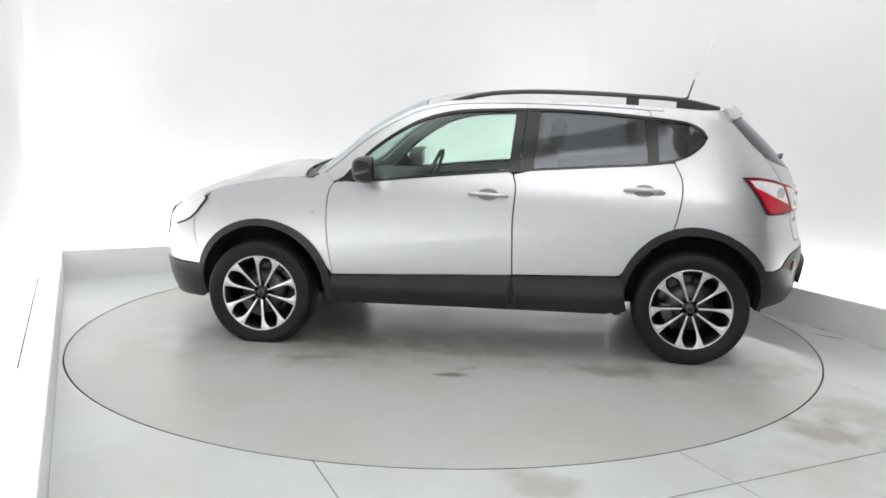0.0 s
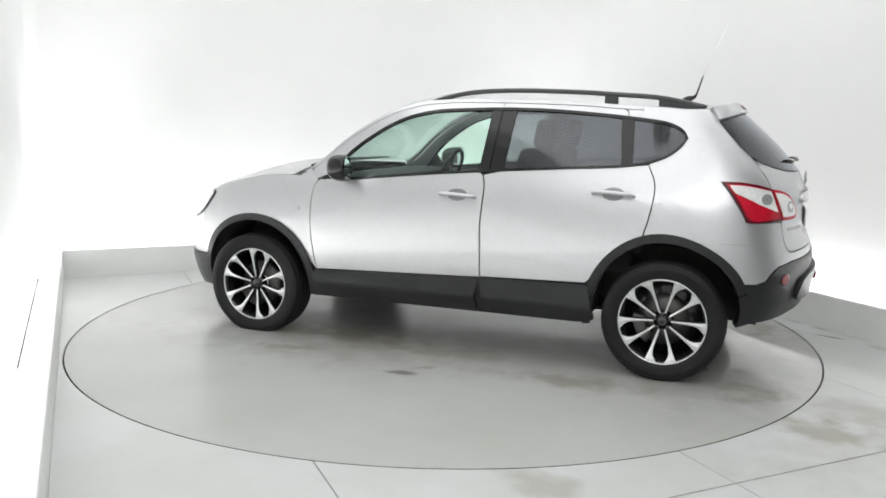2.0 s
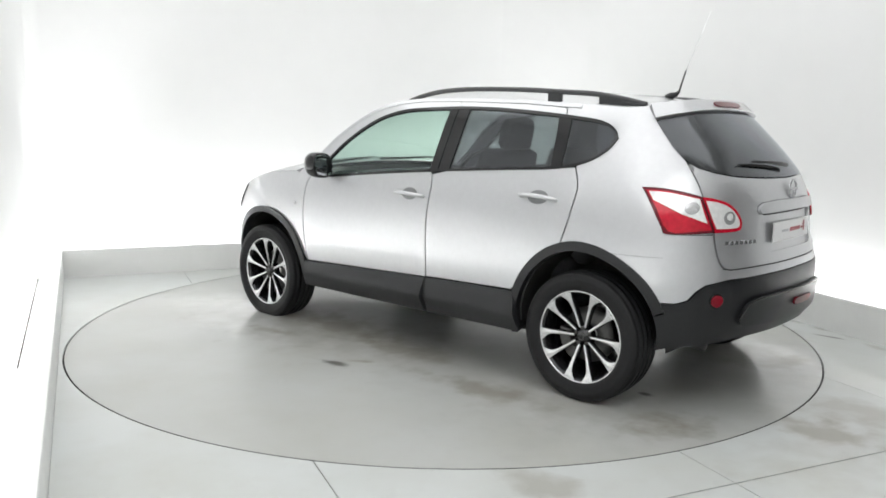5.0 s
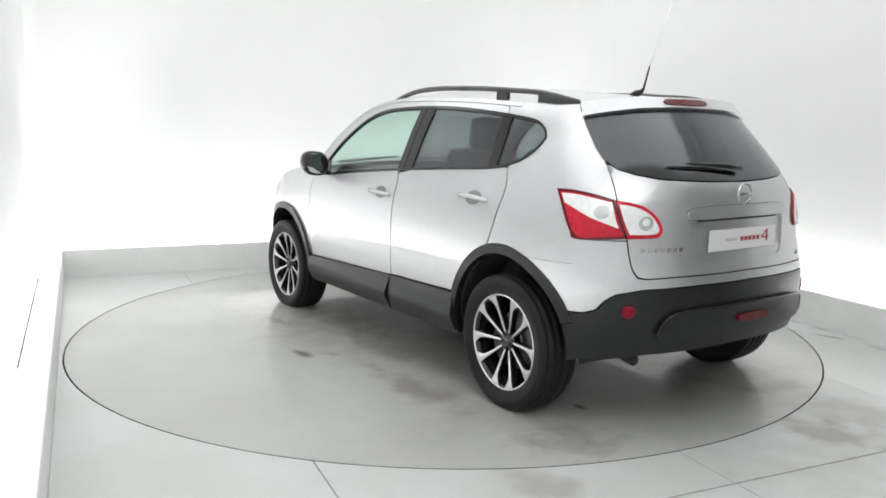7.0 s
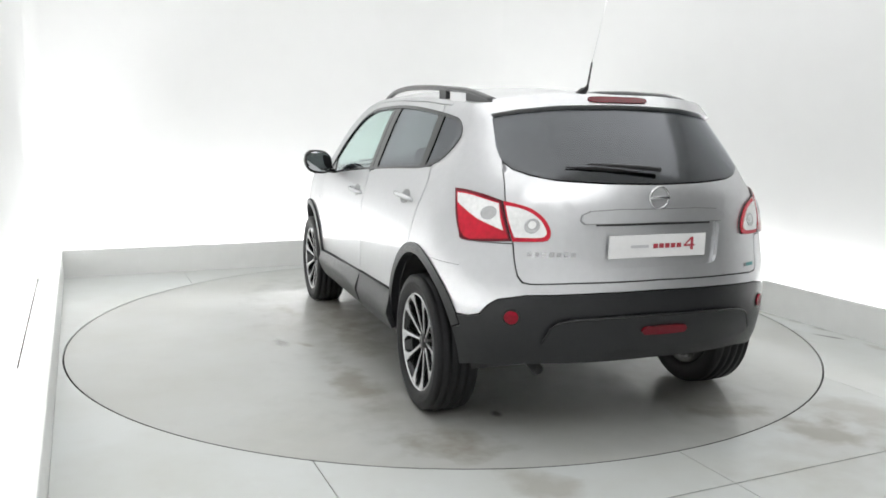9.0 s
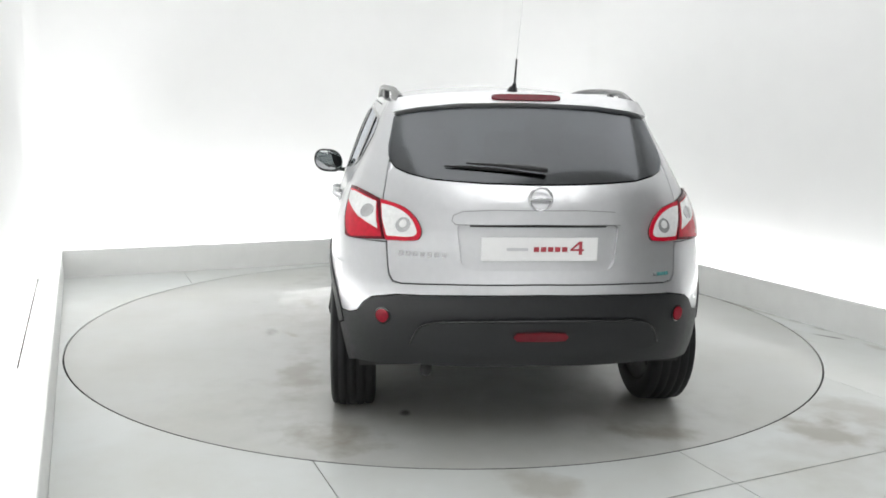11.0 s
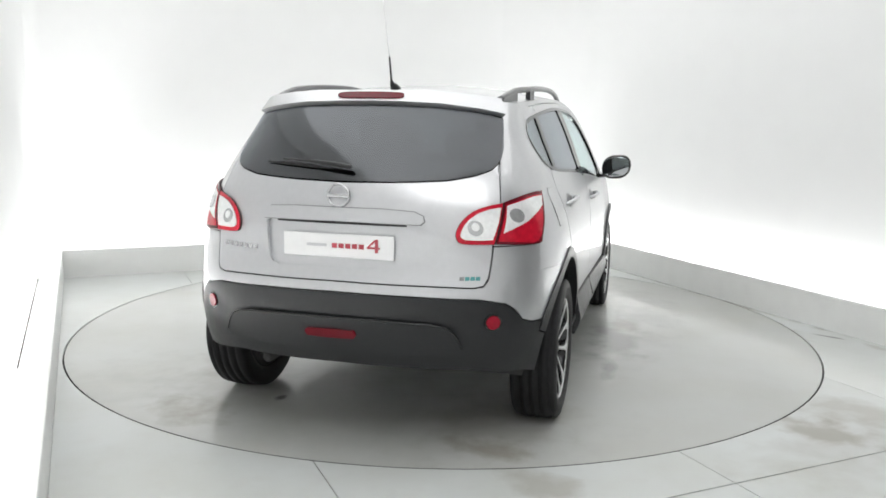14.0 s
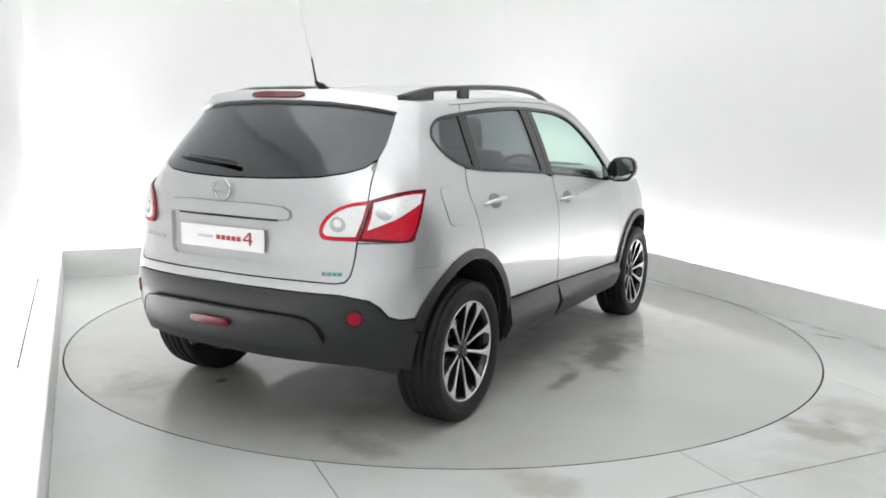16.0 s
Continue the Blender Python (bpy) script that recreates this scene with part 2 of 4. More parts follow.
def lathe_bm(profile, n=64, axis="y"):
    """The profile (radius, along) turned about the y axis."""
    bm = bmesh.new()
    rings = []
    for k in range(n):
        a = 2 * math.pi * k / n
        rings.append([bm.verts.new((r * math.cos(a), h, r * math.sin(a))) for r, h in profile])
    for k in range(n):
        for i in range(len(profile) - 1):
            bm.faces.new((rings[k][i], rings[k][i + 1], rings[(k + 1) % n][i + 1], rings[(k + 1) % n][i]))
    bmesh.ops.remove_doubles(bm, verts=bm.verts[:], dist=1e-5)
    bmesh.ops.recalc_face_normals(bm, faces=bm.faces[:])
    return bm


def tube_bm(points, radii, n=10, flat=1.0):
    """A tube along the points, with a radius for each and closed ends."""
    bm = bmesh.new()
    rings = []
    pts = [Vector(p) for p in points]
    for i, p in enumerate(pts):
        d = (pts[min(i + 1, len(pts) - 1)] - pts[max(i - 1, 0)]).normalized()
        s = d.cross(Vector((0, 0, 1)))
        s = s.normalized() if s.length > 1e-4 else Vector((1, 0, 0))
        u = s.cross(d)
        rings.append([bm.verts.new(p + radii[i] * (s * math.cos(2 * math.pi * k / n) + u * math.sin(2 * math.pi * k / n) * flat)) for k in range(n)])
    for i in range(len(rings) - 1):
        for k in range(n):
            bm.faces.new((rings[i][k], rings[i][(k + 1) % n], rings[i + 1][(k + 1) % n], rings[i + 1][k]))
    bm.faces.new(rings[0][::-1])
    bm.faces.new(rings[-1])
    bmesh.ops.recalc_face_normals(bm, faces=bm.faces[:])
    return bm


# ---- the studio ----
def in_room(ob):
    ob.matrix_world = ROOM_M
    return ob


def wall(name, cu, cv, cz, su, sv, sz, mat, label, kind="structure"):
    return in_room(tagged(mesh_of(name, box_bm(cu, cv, cz, su, sv, sz), mat, smooth=False), label, "wall", kind=kind))


def build_room():
    h, mid = CEILING + 0.2, (WALL_BACK + WALL_FRONT) / 2
    length = WALL_BACK - WALL_FRONT
    wall("wall_back", 0, WALL_BACK + 0.06, h / 2 - 0.1, 2 * WALL_SIDE + 0.24, 0.12, h, WALL_WHITE, "smooth white studio wall lit from below")
    wall("wall_left", -WALL_SIDE - 0.06, mid, h / 2 - 0.1, 0.12, length, h, WALL_WHITE, "smooth white studio wall lit from below")
    split = -3.1
    wall("wall_right", WALL_SIDE + 0.06, (WALL_BACK + split) / 2, h / 2 - 0.1, 0.12, WALL_BACK - split, h, WALL_WHITE, "smooth white studio wall lit from below")
    # Out of view; its grey is added so the tail mirrors something darker.
    wall("reflection_wall_right", WALL_SIDE + 0.06, (split + WALL_FRONT) / 2, h / 2 - 0.1, 0.12, split - WALL_FRONT, h, REFLECTION_GREY, "unseen grey wall stretch added to darken reflections")
    wall("wall_front", 0, WALL_FRONT - 0.06, h / 2 - 0.1, 2 * WALL_SIDE + 0.24, 0.12, h, WALL_WHITE, "plain white wall behind the camera")
    wall("ceiling", 0, mid, CEILING + 0.05, 2 * WALL_SIDE, length, 0.1, WALL_WHITE, "plain white studio ceiling")
    wall("trough", 0, mid, -0.14, 2 * WALL_SIDE, length, 0.12, WALL_WHITE, "white bed under the floor and trough")
    # rounded corners between the walls
    for name, s in (("wall_cove_right", 1), ("wall_cove_left", -1)):
        r, bm, rows = 0.7 if s > 0 else 0.12, bmesh.new(), []
        for k in range(17):
            a = math.pi / 2 * k / 16
            u, v = s * (WALL_SIDE - r + r * math.sin(a) - 0.001), WALL_BACK - r + r * math.cos(a) - 0.001
            rows.append([bm.verts.new((u, v, z)) for z in (-0.08, CEILING)])
        rows.append([bm.verts.new((s * (WALL_SIDE + 0.02), WALL_BACK + 0.02, z)) for z in (-0.08, CEILING)])
        for a, b in zip(rows, rows[1:] + rows[:1]):
            bm.faces.new((a[0], b[0], b[1], a[1]))
        bmesh.ops.recalc_face_normals(bm, faces=bm.faces[:])
        for k in (0, 16, 17):
            bm.edges.get(rows[k]).smooth = False
        ob = mesh_of(name, bm, WALL_WHITE)
        in_room(tagged(ob, "rounded white corner between two studio walls", "wall", kind="structure"))
    strip = mesh_of("trim_left", box_bm(-WALL_SIDE + 0.004, 1.45, -0.050, 0.008, 2.8, 0.007), JOINT, smooth=False)
    in_room(tagged(strip, "thin dark joint along the foot of the wall", "joint", kind="structure"))
    # upstands round the platform
    t = 0.03
    for name, cu, cv, su, sv in (("upstand_back", 0, BACK + t / 2, 2 * EDGE + 2 * t, t), ("upstand_left", -EDGE - t / 2, (BACK + WALL_FRONT) / 2, t, BACK - WALL_FRONT),
                                 ("upstand_right", EDGE + t / 2, (BACK + FRONT_EDGE) / 2, t, BACK - FRONT_EDGE)):
        ob = mesh_of(name, box_bm(cu, cv, 0.085, su, sv, 0.31, 0.004, 1), KERB_WHITE, smooth=False)
        in_room(tagged(ob, "low pale grey upstand hiding the light trough", "upstand", kind="structure"))
    # floor plates round the disc, with open joints
    circle = [(2.447 * math.cos(2 * math.pi * k / 160), 2.447 * math.sin(2 * math.pi * k / 160)) for k in range(160)]
    floor = in_room(tagged(mesh_of("floor", box_bm(0, mid + 0.0, -0.05, 2 * EDGE, length, 0.05), JOINT, smooth=False),
                           "grey painted studio floor of butted plates", "floor", kind="structure"))
    cuts = (-EDGE, -1.47, 0.035, 1.53, EDGE)
    for i in range(4):
        for v0, v1 in ((FRONT_EDGE, BACK), (WALL_FRONT, FRONT_EDGE)):
            if v0 == FRONT_EDGE:
                flat = flat_bm([(-EDGE, v0), (EDGE, v0), (EDGE, v1), (-EDGE, v1)], [circle], 9)
            else:
                flat = flat_bm([(-EDGE, v0), (EDGE, v0), (EDGE, v1), (-EDGE, v1)], (), 9)
            g = 0.002
            for co, no in (((cuts[i] + g, 0, 0), (-1, 0, 0)), ((cuts[i + 1] - g, 0, 0), (1, 0, 0)), ((0, v1 - 2 * g, 0), (0, 1, 0)), ((0, v0 + 2 * g, 0), (0, -1, 0))):
                bmesh.ops.bisect_plane(flat, geom=flat.verts[:] + flat.edges[:] + flat.faces[:], plane_co=co, plane_no=no, clear_outer=True)
            bm = slab_bm(flat, lambda a, b, o: (a, b, o), 0.0, 0.02)
            mesh_of("floor_plate", bm, FLOOR_PAINT, floor, smooth=False)


def build_turntable():
    table = tagged(new("turntable"), "round grey painted vehicle turntable flush with the floor", "turntable")
    upright = Matrix(((1, 0, 0, 0), (0, 0, -1, 0), (0, 1, 0, 0), (0, 0, 0, 1)))
    for name, profile, mat, label in (("disc", [(0.0001, -0.001), (2.4365, -0.001), (2.4365, -0.02), (0.0001, -0.02)], DISC_PAINT, "grey painted disc with tyre dirt and wet patches"),
                                      ("edge_ring", [(2.4365, -0.0025), (2.4385, -0.0025), (2.4400, -0.005), (2.4400, -0.02), (2.4365, -0.02)], JOINT, "dark edge strip of the disc")):
        bm = lathe_bm(profile, 160)
        bmesh.ops.transform(bm, verts=bm.verts[:], matrix=upright)
        bmesh.ops.recalc_face_normals(bm, faces=bm.faces[:])
        part(name, bm, mat, table, label, smooth=False)
    return table

# ---- the car's skin: a plan outline unrolled to (q, z), q = x along the straight flank ----
ZW = (0.10, 0.20, 0.30, 0.42, 0.55, 0.75, 0.90, 1.00, 1.06, 1.20, 1.355, 1.48, 1.54, 1.60)
WW = (0.74, 0.80, 0.850, 0.878, 0.888, 0.888, 0.882, 0.868, 0.845, 0.795, 0.737, 0.683, 0.640, 0.58)
ZR = (0.10, 0.25, 0.35, 0.45, 0.60, 0.70, 0.76, 0.82, 0.93, 1.09, 1.15, 1.30, 1.45, 1.52, 1.60)
RR = (0.18, 0.08, 0.0, -0.035, -0.055, -0.05, -0.03, -0.005, 0.0, 0.02, 0.05, 0.18, 0.345, 0.42, 0.52)
ZF = (0.10, 0.25, 0.40, 0.60, 0.75, 0.85, 0.95, 1.05, 1.60)
FR = (0.12, 0.04, 0.0, 0.0, 0.03, 0.09, 0.20, 0.40, 1.2)


def corner_table(a, n, count=400):
    f = np.linspace(0, math.pi / 2, count)
    x = a * np.sin(f) ** (2 / n)
    y = 0.888 * np.cos(f) ** (2 / n)
    d = np.concatenate([[0], np.cumsum(np.hypot(np.diff(x), np.diff(y)))])
    return d, x, y


def smooth_table(zs, vs, width=0.035):
    """A rounded version of a broken line."""
    z = np.linspace(0.0, 1.7, 341)
    v = np.interp(z, zs, vs)
    k = np.exp(-0.5 * (np.arange(-25, 26) * 0.005 / width) ** 2)
    return z, np.convolve(np.pad(v, 25, mode="edge"), k / k.sum(), mode="valid")


TW, TR, TF = smooth_table(ZW, WW), smooth_table(ZR, RR), smooth_table(ZF, FR)
def fuller(table, a, m, p):
    """The corner pushed out to a squarer plan, its lengths kept as labels."""
    d, x, y = table
    t = 1 - np.linspace(1, 0, 600) ** 2
    nx, ny = a * t, 0.888 * (1 - t ** m) ** p
    want, have = np.arctan2(y, x + 0.25), np.arctan2(ny, nx + 0.25)
    return d, np.interp(-want, -have, nx), np.interp(-want, -have, ny)


REAR, FRONT = fuller(corner_table(0.78, 2.4), 0.78, 3.6, 0.49), corner_table(0.99, 2.2)
CX = 1.25
QR, QF = CX + REAR[0][-1], CX + FRONT[0][-1]


def skin(q, z):
    """The point of the left flank at unrolled length q and height z."""
    if q < -QR or q > QF:
        p = skin((-2 * QR if q < 0 else 2 * QF) - q, z)
        return Vector((p[0], -p[1], p[2]))
    if q < -CX:
        d = min(-CX - q, REAR[0][-1])
        dx, y = np.interp(d, REAR[0], REAR[1]), np.interp(d, REAR[0], REAR[2])
        k = dx / 0.78
        x = -CX - dx + k * np.interp(z, *TR)
    elif q > CX:
        d = min(q - CX, FRONT[0][-1])
        dx, y = np.interp(d, FRONT[0], FRONT[1]), np.interp(d, FRONT[0], FRONT[2])
        k = dx / 0.99
        x = CX + dx - k * np.interp(z, *TF)
    else:
        x, y = q, 0.888
    w = np.interp(z, *TW) / 0.888
    b = min(abs(q), CX) / CX
    up = min(max((z - 1.0) / 0.35, 0), 1)
    w *= 1 - (0.002 + 0.02 * min(max((z - 0.8) / 0.2, 0), 1)) * b * b - up * 0.06 * min(max(-(q + 0.2) / 1.1, 0), 1) ** 2
    return Vector((float(x), float(y * w), float(z)))


def rear_q(y):
    """The unrolled length of a place on the tail, y metres from its middle at the widest height."""
    return -CX - float(np.interp(-y, -REAR[2], REAR[0]))


def on_skin(q, z, off=0.0):
    """The point off metres outside the left flank."""
    p = skin(q, z)
    if off:
        e = 0.004
        n = (skin(q, z + e) - skin(q, z - e)).cross(skin(q + e, z) - skin(q - e, z)).normalized()
        p = p + n * off
    return p


# the line where the flank meets roof, windscreen and bonnet
EQ = (-2.62, -2.2, -1.9, -1.7, -1.45, -1.04, -0.74, -0.33, -0.02, 0.19, 0.36, 0.53, 0.70, 0.83, 0.98, 1.2, 1.5, 1.8, 2.0, 2.3, 2.65)
EZ = (1.530, 1.53, 1.515, 1.500, 1.495, 1.515, 1.535, 1.545, 1.545, 1.530, 1.490, 1.405, 1.290, 1.165, 1.06, 1.045, 1.01, 0.955, 0.91, 0.84, 0.80)
BQ, BV = (-2.62, -0.3, 0.3, 0.98, 1.1, 1.6, 2.65), (0, 0, 0.04, 0.12, 0.12, 0.04, 0)
KQ, KV = (-2.62, -1.75, -1.5, -1.36, -0.9, -0.3, 0.3, 0.98, 1.2, 2.65), (0.02, 0.030, 0.052, 0.068, 0.074, 0.074, 0.064, 0.02, 0.045, 0.06)


def edge_z(q):
    return float(np.mean([np.interp(q + d, EQ, EZ) for d in (-0.05, -0.025, 0, 0.025, 0.05)]))


def on_top(q, r, off=0.0):
    """A point of the roof, windscreen or bonnet: r runs from the right edge, -1, to the left, 1."""
    e = on_skin(q, edge_z(q))
    b, k = float(np.interp(q, BQ, BV)), float(np.interp(q, KQ, KV))
    return Vector((e[0] + b * (1 - r * r), e[1] * r, e[2] + k * (e[1] / 0.65) ** 2 * (1 - r * r) + off))


def top_bm(q0, q1, nq, r0=-1.0, r1=1.0, nr=24, off=0.0, thick=0.02):
    bm = bmesh.new()
    grid = [[[bm.verts.new(on_top(q0 + (q1 - q0) * i / nq, r0 + (r1 - r0) * j / nr, o)) for j in range(nr + 1)] for i in range(nq + 1)] for o in (off, off - thick)]
    for g in grid:
        for i in range(nq):
            for j in range(nr):
                bm.faces.new((g[i][j], g[i + 1][j], g[i + 1][j + 1], g[i][j + 1]))
    a, b = grid
    rim = [(i, 0) for i in range(nq)] + [(nq, j) for j in range(nr)] + [(i, nr) for i in range(nq, 0, -1)] + [(0, j) for j in range(nr, 0, -1)]
    for k in range(len(rim)):
        (i, j), (m, n) = rim[k], rim[(k + 1) % len(rim)]
        bm.faces.new((a[i][j], a[m][n], b[m][n], b[i][j]))
        for g in grid:
            e = bm.edges.get((g[i][j], g[m][n]))
            if e:
                e.smooth = False
    bmesh.ops.recalc_face_normals(bm, faces=bm.faces[:])
    return bm


def panel(name, outline, mat, parent, side=1, off=0.0, thick=0.016, holes=(), step=0.07, label=""):
    """A piece of the flank or tail, drawn unrolled."""
    return part(name, slab_bm(flat_bm(outline, holes, step), on_skin, off, thick, side), mat, parent, label)


def across_rear(half):
    """The half outline of a piece across the tail, from its middle, with its mirror."""
    return half + [(-2 * QR - q, z) for q, z in reversed(half) if q > -QR + 0.01]


def across_front(half):
    return half + [(2 * QF - q, z) for q, z in reversed(half) if q < QF - 0.01]


def arch(cx, a, b, deg0, deg1, n=14, z0=0.338):
    return [(cx + a * math.cos(radians(deg0 + (deg1 - deg0) * k / n)), z0 + b * math.sin(radians(deg0 + (deg1 - deg0) * k / n))) for k in range(n + 1)]


def ribbon(path, width):
    """A band of that width along a line, to its right."""
    p = [Vector((a[0], a[1])) for a in path]
    out = []
    for i, v in enumerate(p):
        d = (p[min(i + 1, len(p) - 1)] - p[max(i - 1, 0)]).normalized()
        out.append((v.x + d.y * width, v.y - d.x * width))
    return [tuple(v) for v in p] + out[::-1]


AF, AR = 1.315, -1.315                      # axles
ARCH_F, ARCH_R = 1.327, -1.303            # middles of the wheel arches
FA_OUT, FA_IN = (0.468, 0.452), (0.420, 0.410)
RA_OUT, RA_IN = (0.438, 0.488), (0.392, 0.440)
WIN_TOP = curve([(0.815, 1.036), (0.71, 1.155), (0.57, 1.280), (0.36, 1.408), (0.15, 1.470), (-0.09, 1.488), (-0.39, 1.494), (-0.67, 1.485), (-1.01, 1.458), (-1.28, 1.424),
                 (-1.398, 1.386), (-1.428, 1.337)], 4)
WIN_BOT = curve([(-1.428, 1.337), (-1.36, 1.275), (-1.24, 1.212), (-1.07, 1.172), (-0.71, 1.148), (-0.22, 1.113), (0.26, 1.072), (0.64, 1.033), (0.815, 1.036)], 4)
DOOR_FRONT = curve([(0.835, 1.03), (0.875, 0.98), (0.89, 0.83), (0.882, 0.65), (0.85, 0.462)], 4)
DOOR_MID = curve([(-0.245, 1.10), (-0.262, 1.02), (-0.25, 0.83), (-0.253, 0.65), (-0.256, 0.506)], 4)
DOOR_REAR = curve([(-1.185, 1.185), (-1.225, 1.10), (-1.23, 1.02), (-1.212, 0.90), (-1.185, 0.80)], 4)


def clip(points, lo, hi):
    return [p for p in points if lo < p[0] < hi]


def build_wheel():
    """One wheel about the y axis, its face towards +y."""
    wheel = new("wheel")
    R, G = 0.340, 1.03
    tread = []
    ys = [-0.092, -0.062, -0.058, -0.050, -0.046, -0.020, -0.016, -0.006, -0.002, 0.024, 0.028, 0.036, 0.040, 0.066, 0.070, 0.076, 0.092]
    deep = [0, 0, 1, 1, 0, 0, 1, 1, 0, 0, 1, 1, 0, 0, 1, 1, 0]
    for y, d in zip(ys, deep):
        tread.append((R - 0.010 * d - 0.006 * (y / 0.092) ** 2, y))
    prof = [(0.236, -0.088), (0.242, -0.096), (0.262, -0.104), (0.295, -0.106), (0.322, -0.102)] + tread + \
           [(0.322, 0.102), (0.300, 0.107), (0.296, 0.1085), (0.290, 0.107), (0.264, 0.105), (0.247, 0.098), (0.240, 0.092), (0.236, 0.084)]
    part("tyre", lathe_bm(prof, 96), RUBBER, wheel, "black road tyre with ribbed tread")
    part("rim", lathe_bm([(r * G, y) for r, y in [(0.05, -0.06), (0.19, -0.075), (0.222, -0.09), (0.231, -0.088), (0.224, -0.07), (0.208, -0.05), (0.206, 0.03), (0.214, 0.072), (0.221, 0.086), (0.2325, 0.094), (0.2335, 0.085), (0.226, 0.08)]], 72),
         RIM_BLACK, wheel, "black lacquered alloy rim barrel")
    part("rim_edge", lathe_bm([(r * G, y) for r, y in [(0.2255, 0.0905), (0.227, 0.0955), (0.2335, 0.0962), (0.2345, 0.088)]], 72), RIM_SILVER, wheel, "machined silver rim lip")

    def spoke(material_, inset, depth, grow, way):
        """A slim spoke that spreads along the rim to one side, towards its partner."""
        bm = bmesh.new()
        prof = [(0.046, 0.0046, 0.0046, 0.064), (0.07, 0.0050, 0.0050, 0.068), (0.11, 0.0060, 0.0058, 0.074), (0.15, 0.0082, 0.0066, 0.080), (0.172, 0.0115, 0.0074, 0.0845),
                (0.188, 0.0175, 0.0084, 0.087), (0.202, 0.0270, 0.0100, 0.0895), (0.213, 0.0380, 0.0115, 0.0915), (0.2255, 0.0500, 0.0140, 0.093)]
        rows = []
        for r, wide, slim, y in prof:
            a, b = -(wide + grow) * way, (slim + grow) * way
            # the spread end follows the rim
            rows.append([bm.verts.new((math.sqrt(max(r * r - s * s, 0)) if k > 4 else r, y - d, s)) for k in [len(rows)]
                         for s, d in ((a, inset), ((a + b) / 2, inset - 0.0015), (b, inset), (b, depth), (a, depth))])
        for a, b in zip(rows, rows[1:]):
            for k in range(5):
                bm.faces.new((a[k], a[(k + 1) % 5], b[(k + 1) % 5], b[k]))
        bm.faces.new(rows[0])
        bm.faces.new(rows[-1][::-1])
        bmesh.ops.recalc_face_normals(bm, faces=bm.faces[:])
        me = bpy.data.meshes.new("spoke")
        bm.to_mesh(me)
        bm.free()
        me.materials.append(material_)
        return me

    kinds = {w: (("spoke", spoke(RIM_BLACK, 0.007, 0.035, 0.0025, w)), ("spoke_face", spoke(RIM_SILVER, 0.0, 0.006, 0.0, w))) for w in (1, -1)}
    for k in range(10):
        for name, me in kinds[1 if k % 2 == 0 else -1]:
            ob = new(name, me)
            ob.parent = wheel
            ob.matrix_basis = pose(0, 0, 0, 0, 36 * k, 0) @ Matrix.Diagonal((G, 1, G, 1))
    hub = part("hub", lathe_bm([(0.0001, 0.074), (0.024, 0.074), (0.027, 0.071), (0.038, 0.062), (0.046, 0.05), (0.056, 0.02)], 32), RIM_BLACK, wheel, "black wheel hub")
    part("hub_ring", lathe_bm([(0.015, 0.0742), (0.016, 0.0758), (0.0185, 0.0758), (0.0195, 0.0742)], 24), STEEL, hub, "dull steel ring on the hub cap")
    for k in range(5):
        bm = lathe_bm([(0.0001, 0.066), (0.007, 0.066), (0.009, 0.062), (0.009, 0.05)], 10)
        bmesh.ops.translate(bm, verts=bm.verts[:], vec=(0.042 * math.cos(k * 1.2566 + 0.3), 0.002, 0.042 * math.sin(k * 1.2566 + 0.3)))
        part("wheel_nut", bm, STEEL, wheel)
    part("brake_disc", lathe_bm([(0.05, 0.0), (0.145, 0.0), (0.145, -0.022), (0.05, -0.022)], 48), STEEL, wheel, "bare steel brake disc")
    cal, rings = bmesh.new(), []
    for k in range(9):
        a0, thin = radians(-58 + 8 * k), 0.75 if k in (0, 8) else 1.0
        rings.append([cal.verts.new(((0.135 + dr) * math.cos(a0), -0.008 + dy * thin, (0.135 + dr) * math.sin(a0)))
                      for dr, dy in ((-0.035, -0.03), (-0.035, 0.024), (-0.029, 0.03), (0.028, 0.03), (0.035, 0.022), (0.035, -0.03))])
    for r0, r1 in zip(rings, rings[1:]):
        for k in range(6):
            cal.faces.new((r0[k], r0[(k + 1) % 6], r1[(k + 1) % 6], r1[k]))
    cal.faces.new(rings[0])
    cal.faces.new(rings[-1][::-1])
    bmesh.ops.recalc_face_normals(cal, faces=cal.faces[:])
    part("brake_caliper", cal, STEEL, wheel, "grey brake caliper", smooth=False)
    return wheel


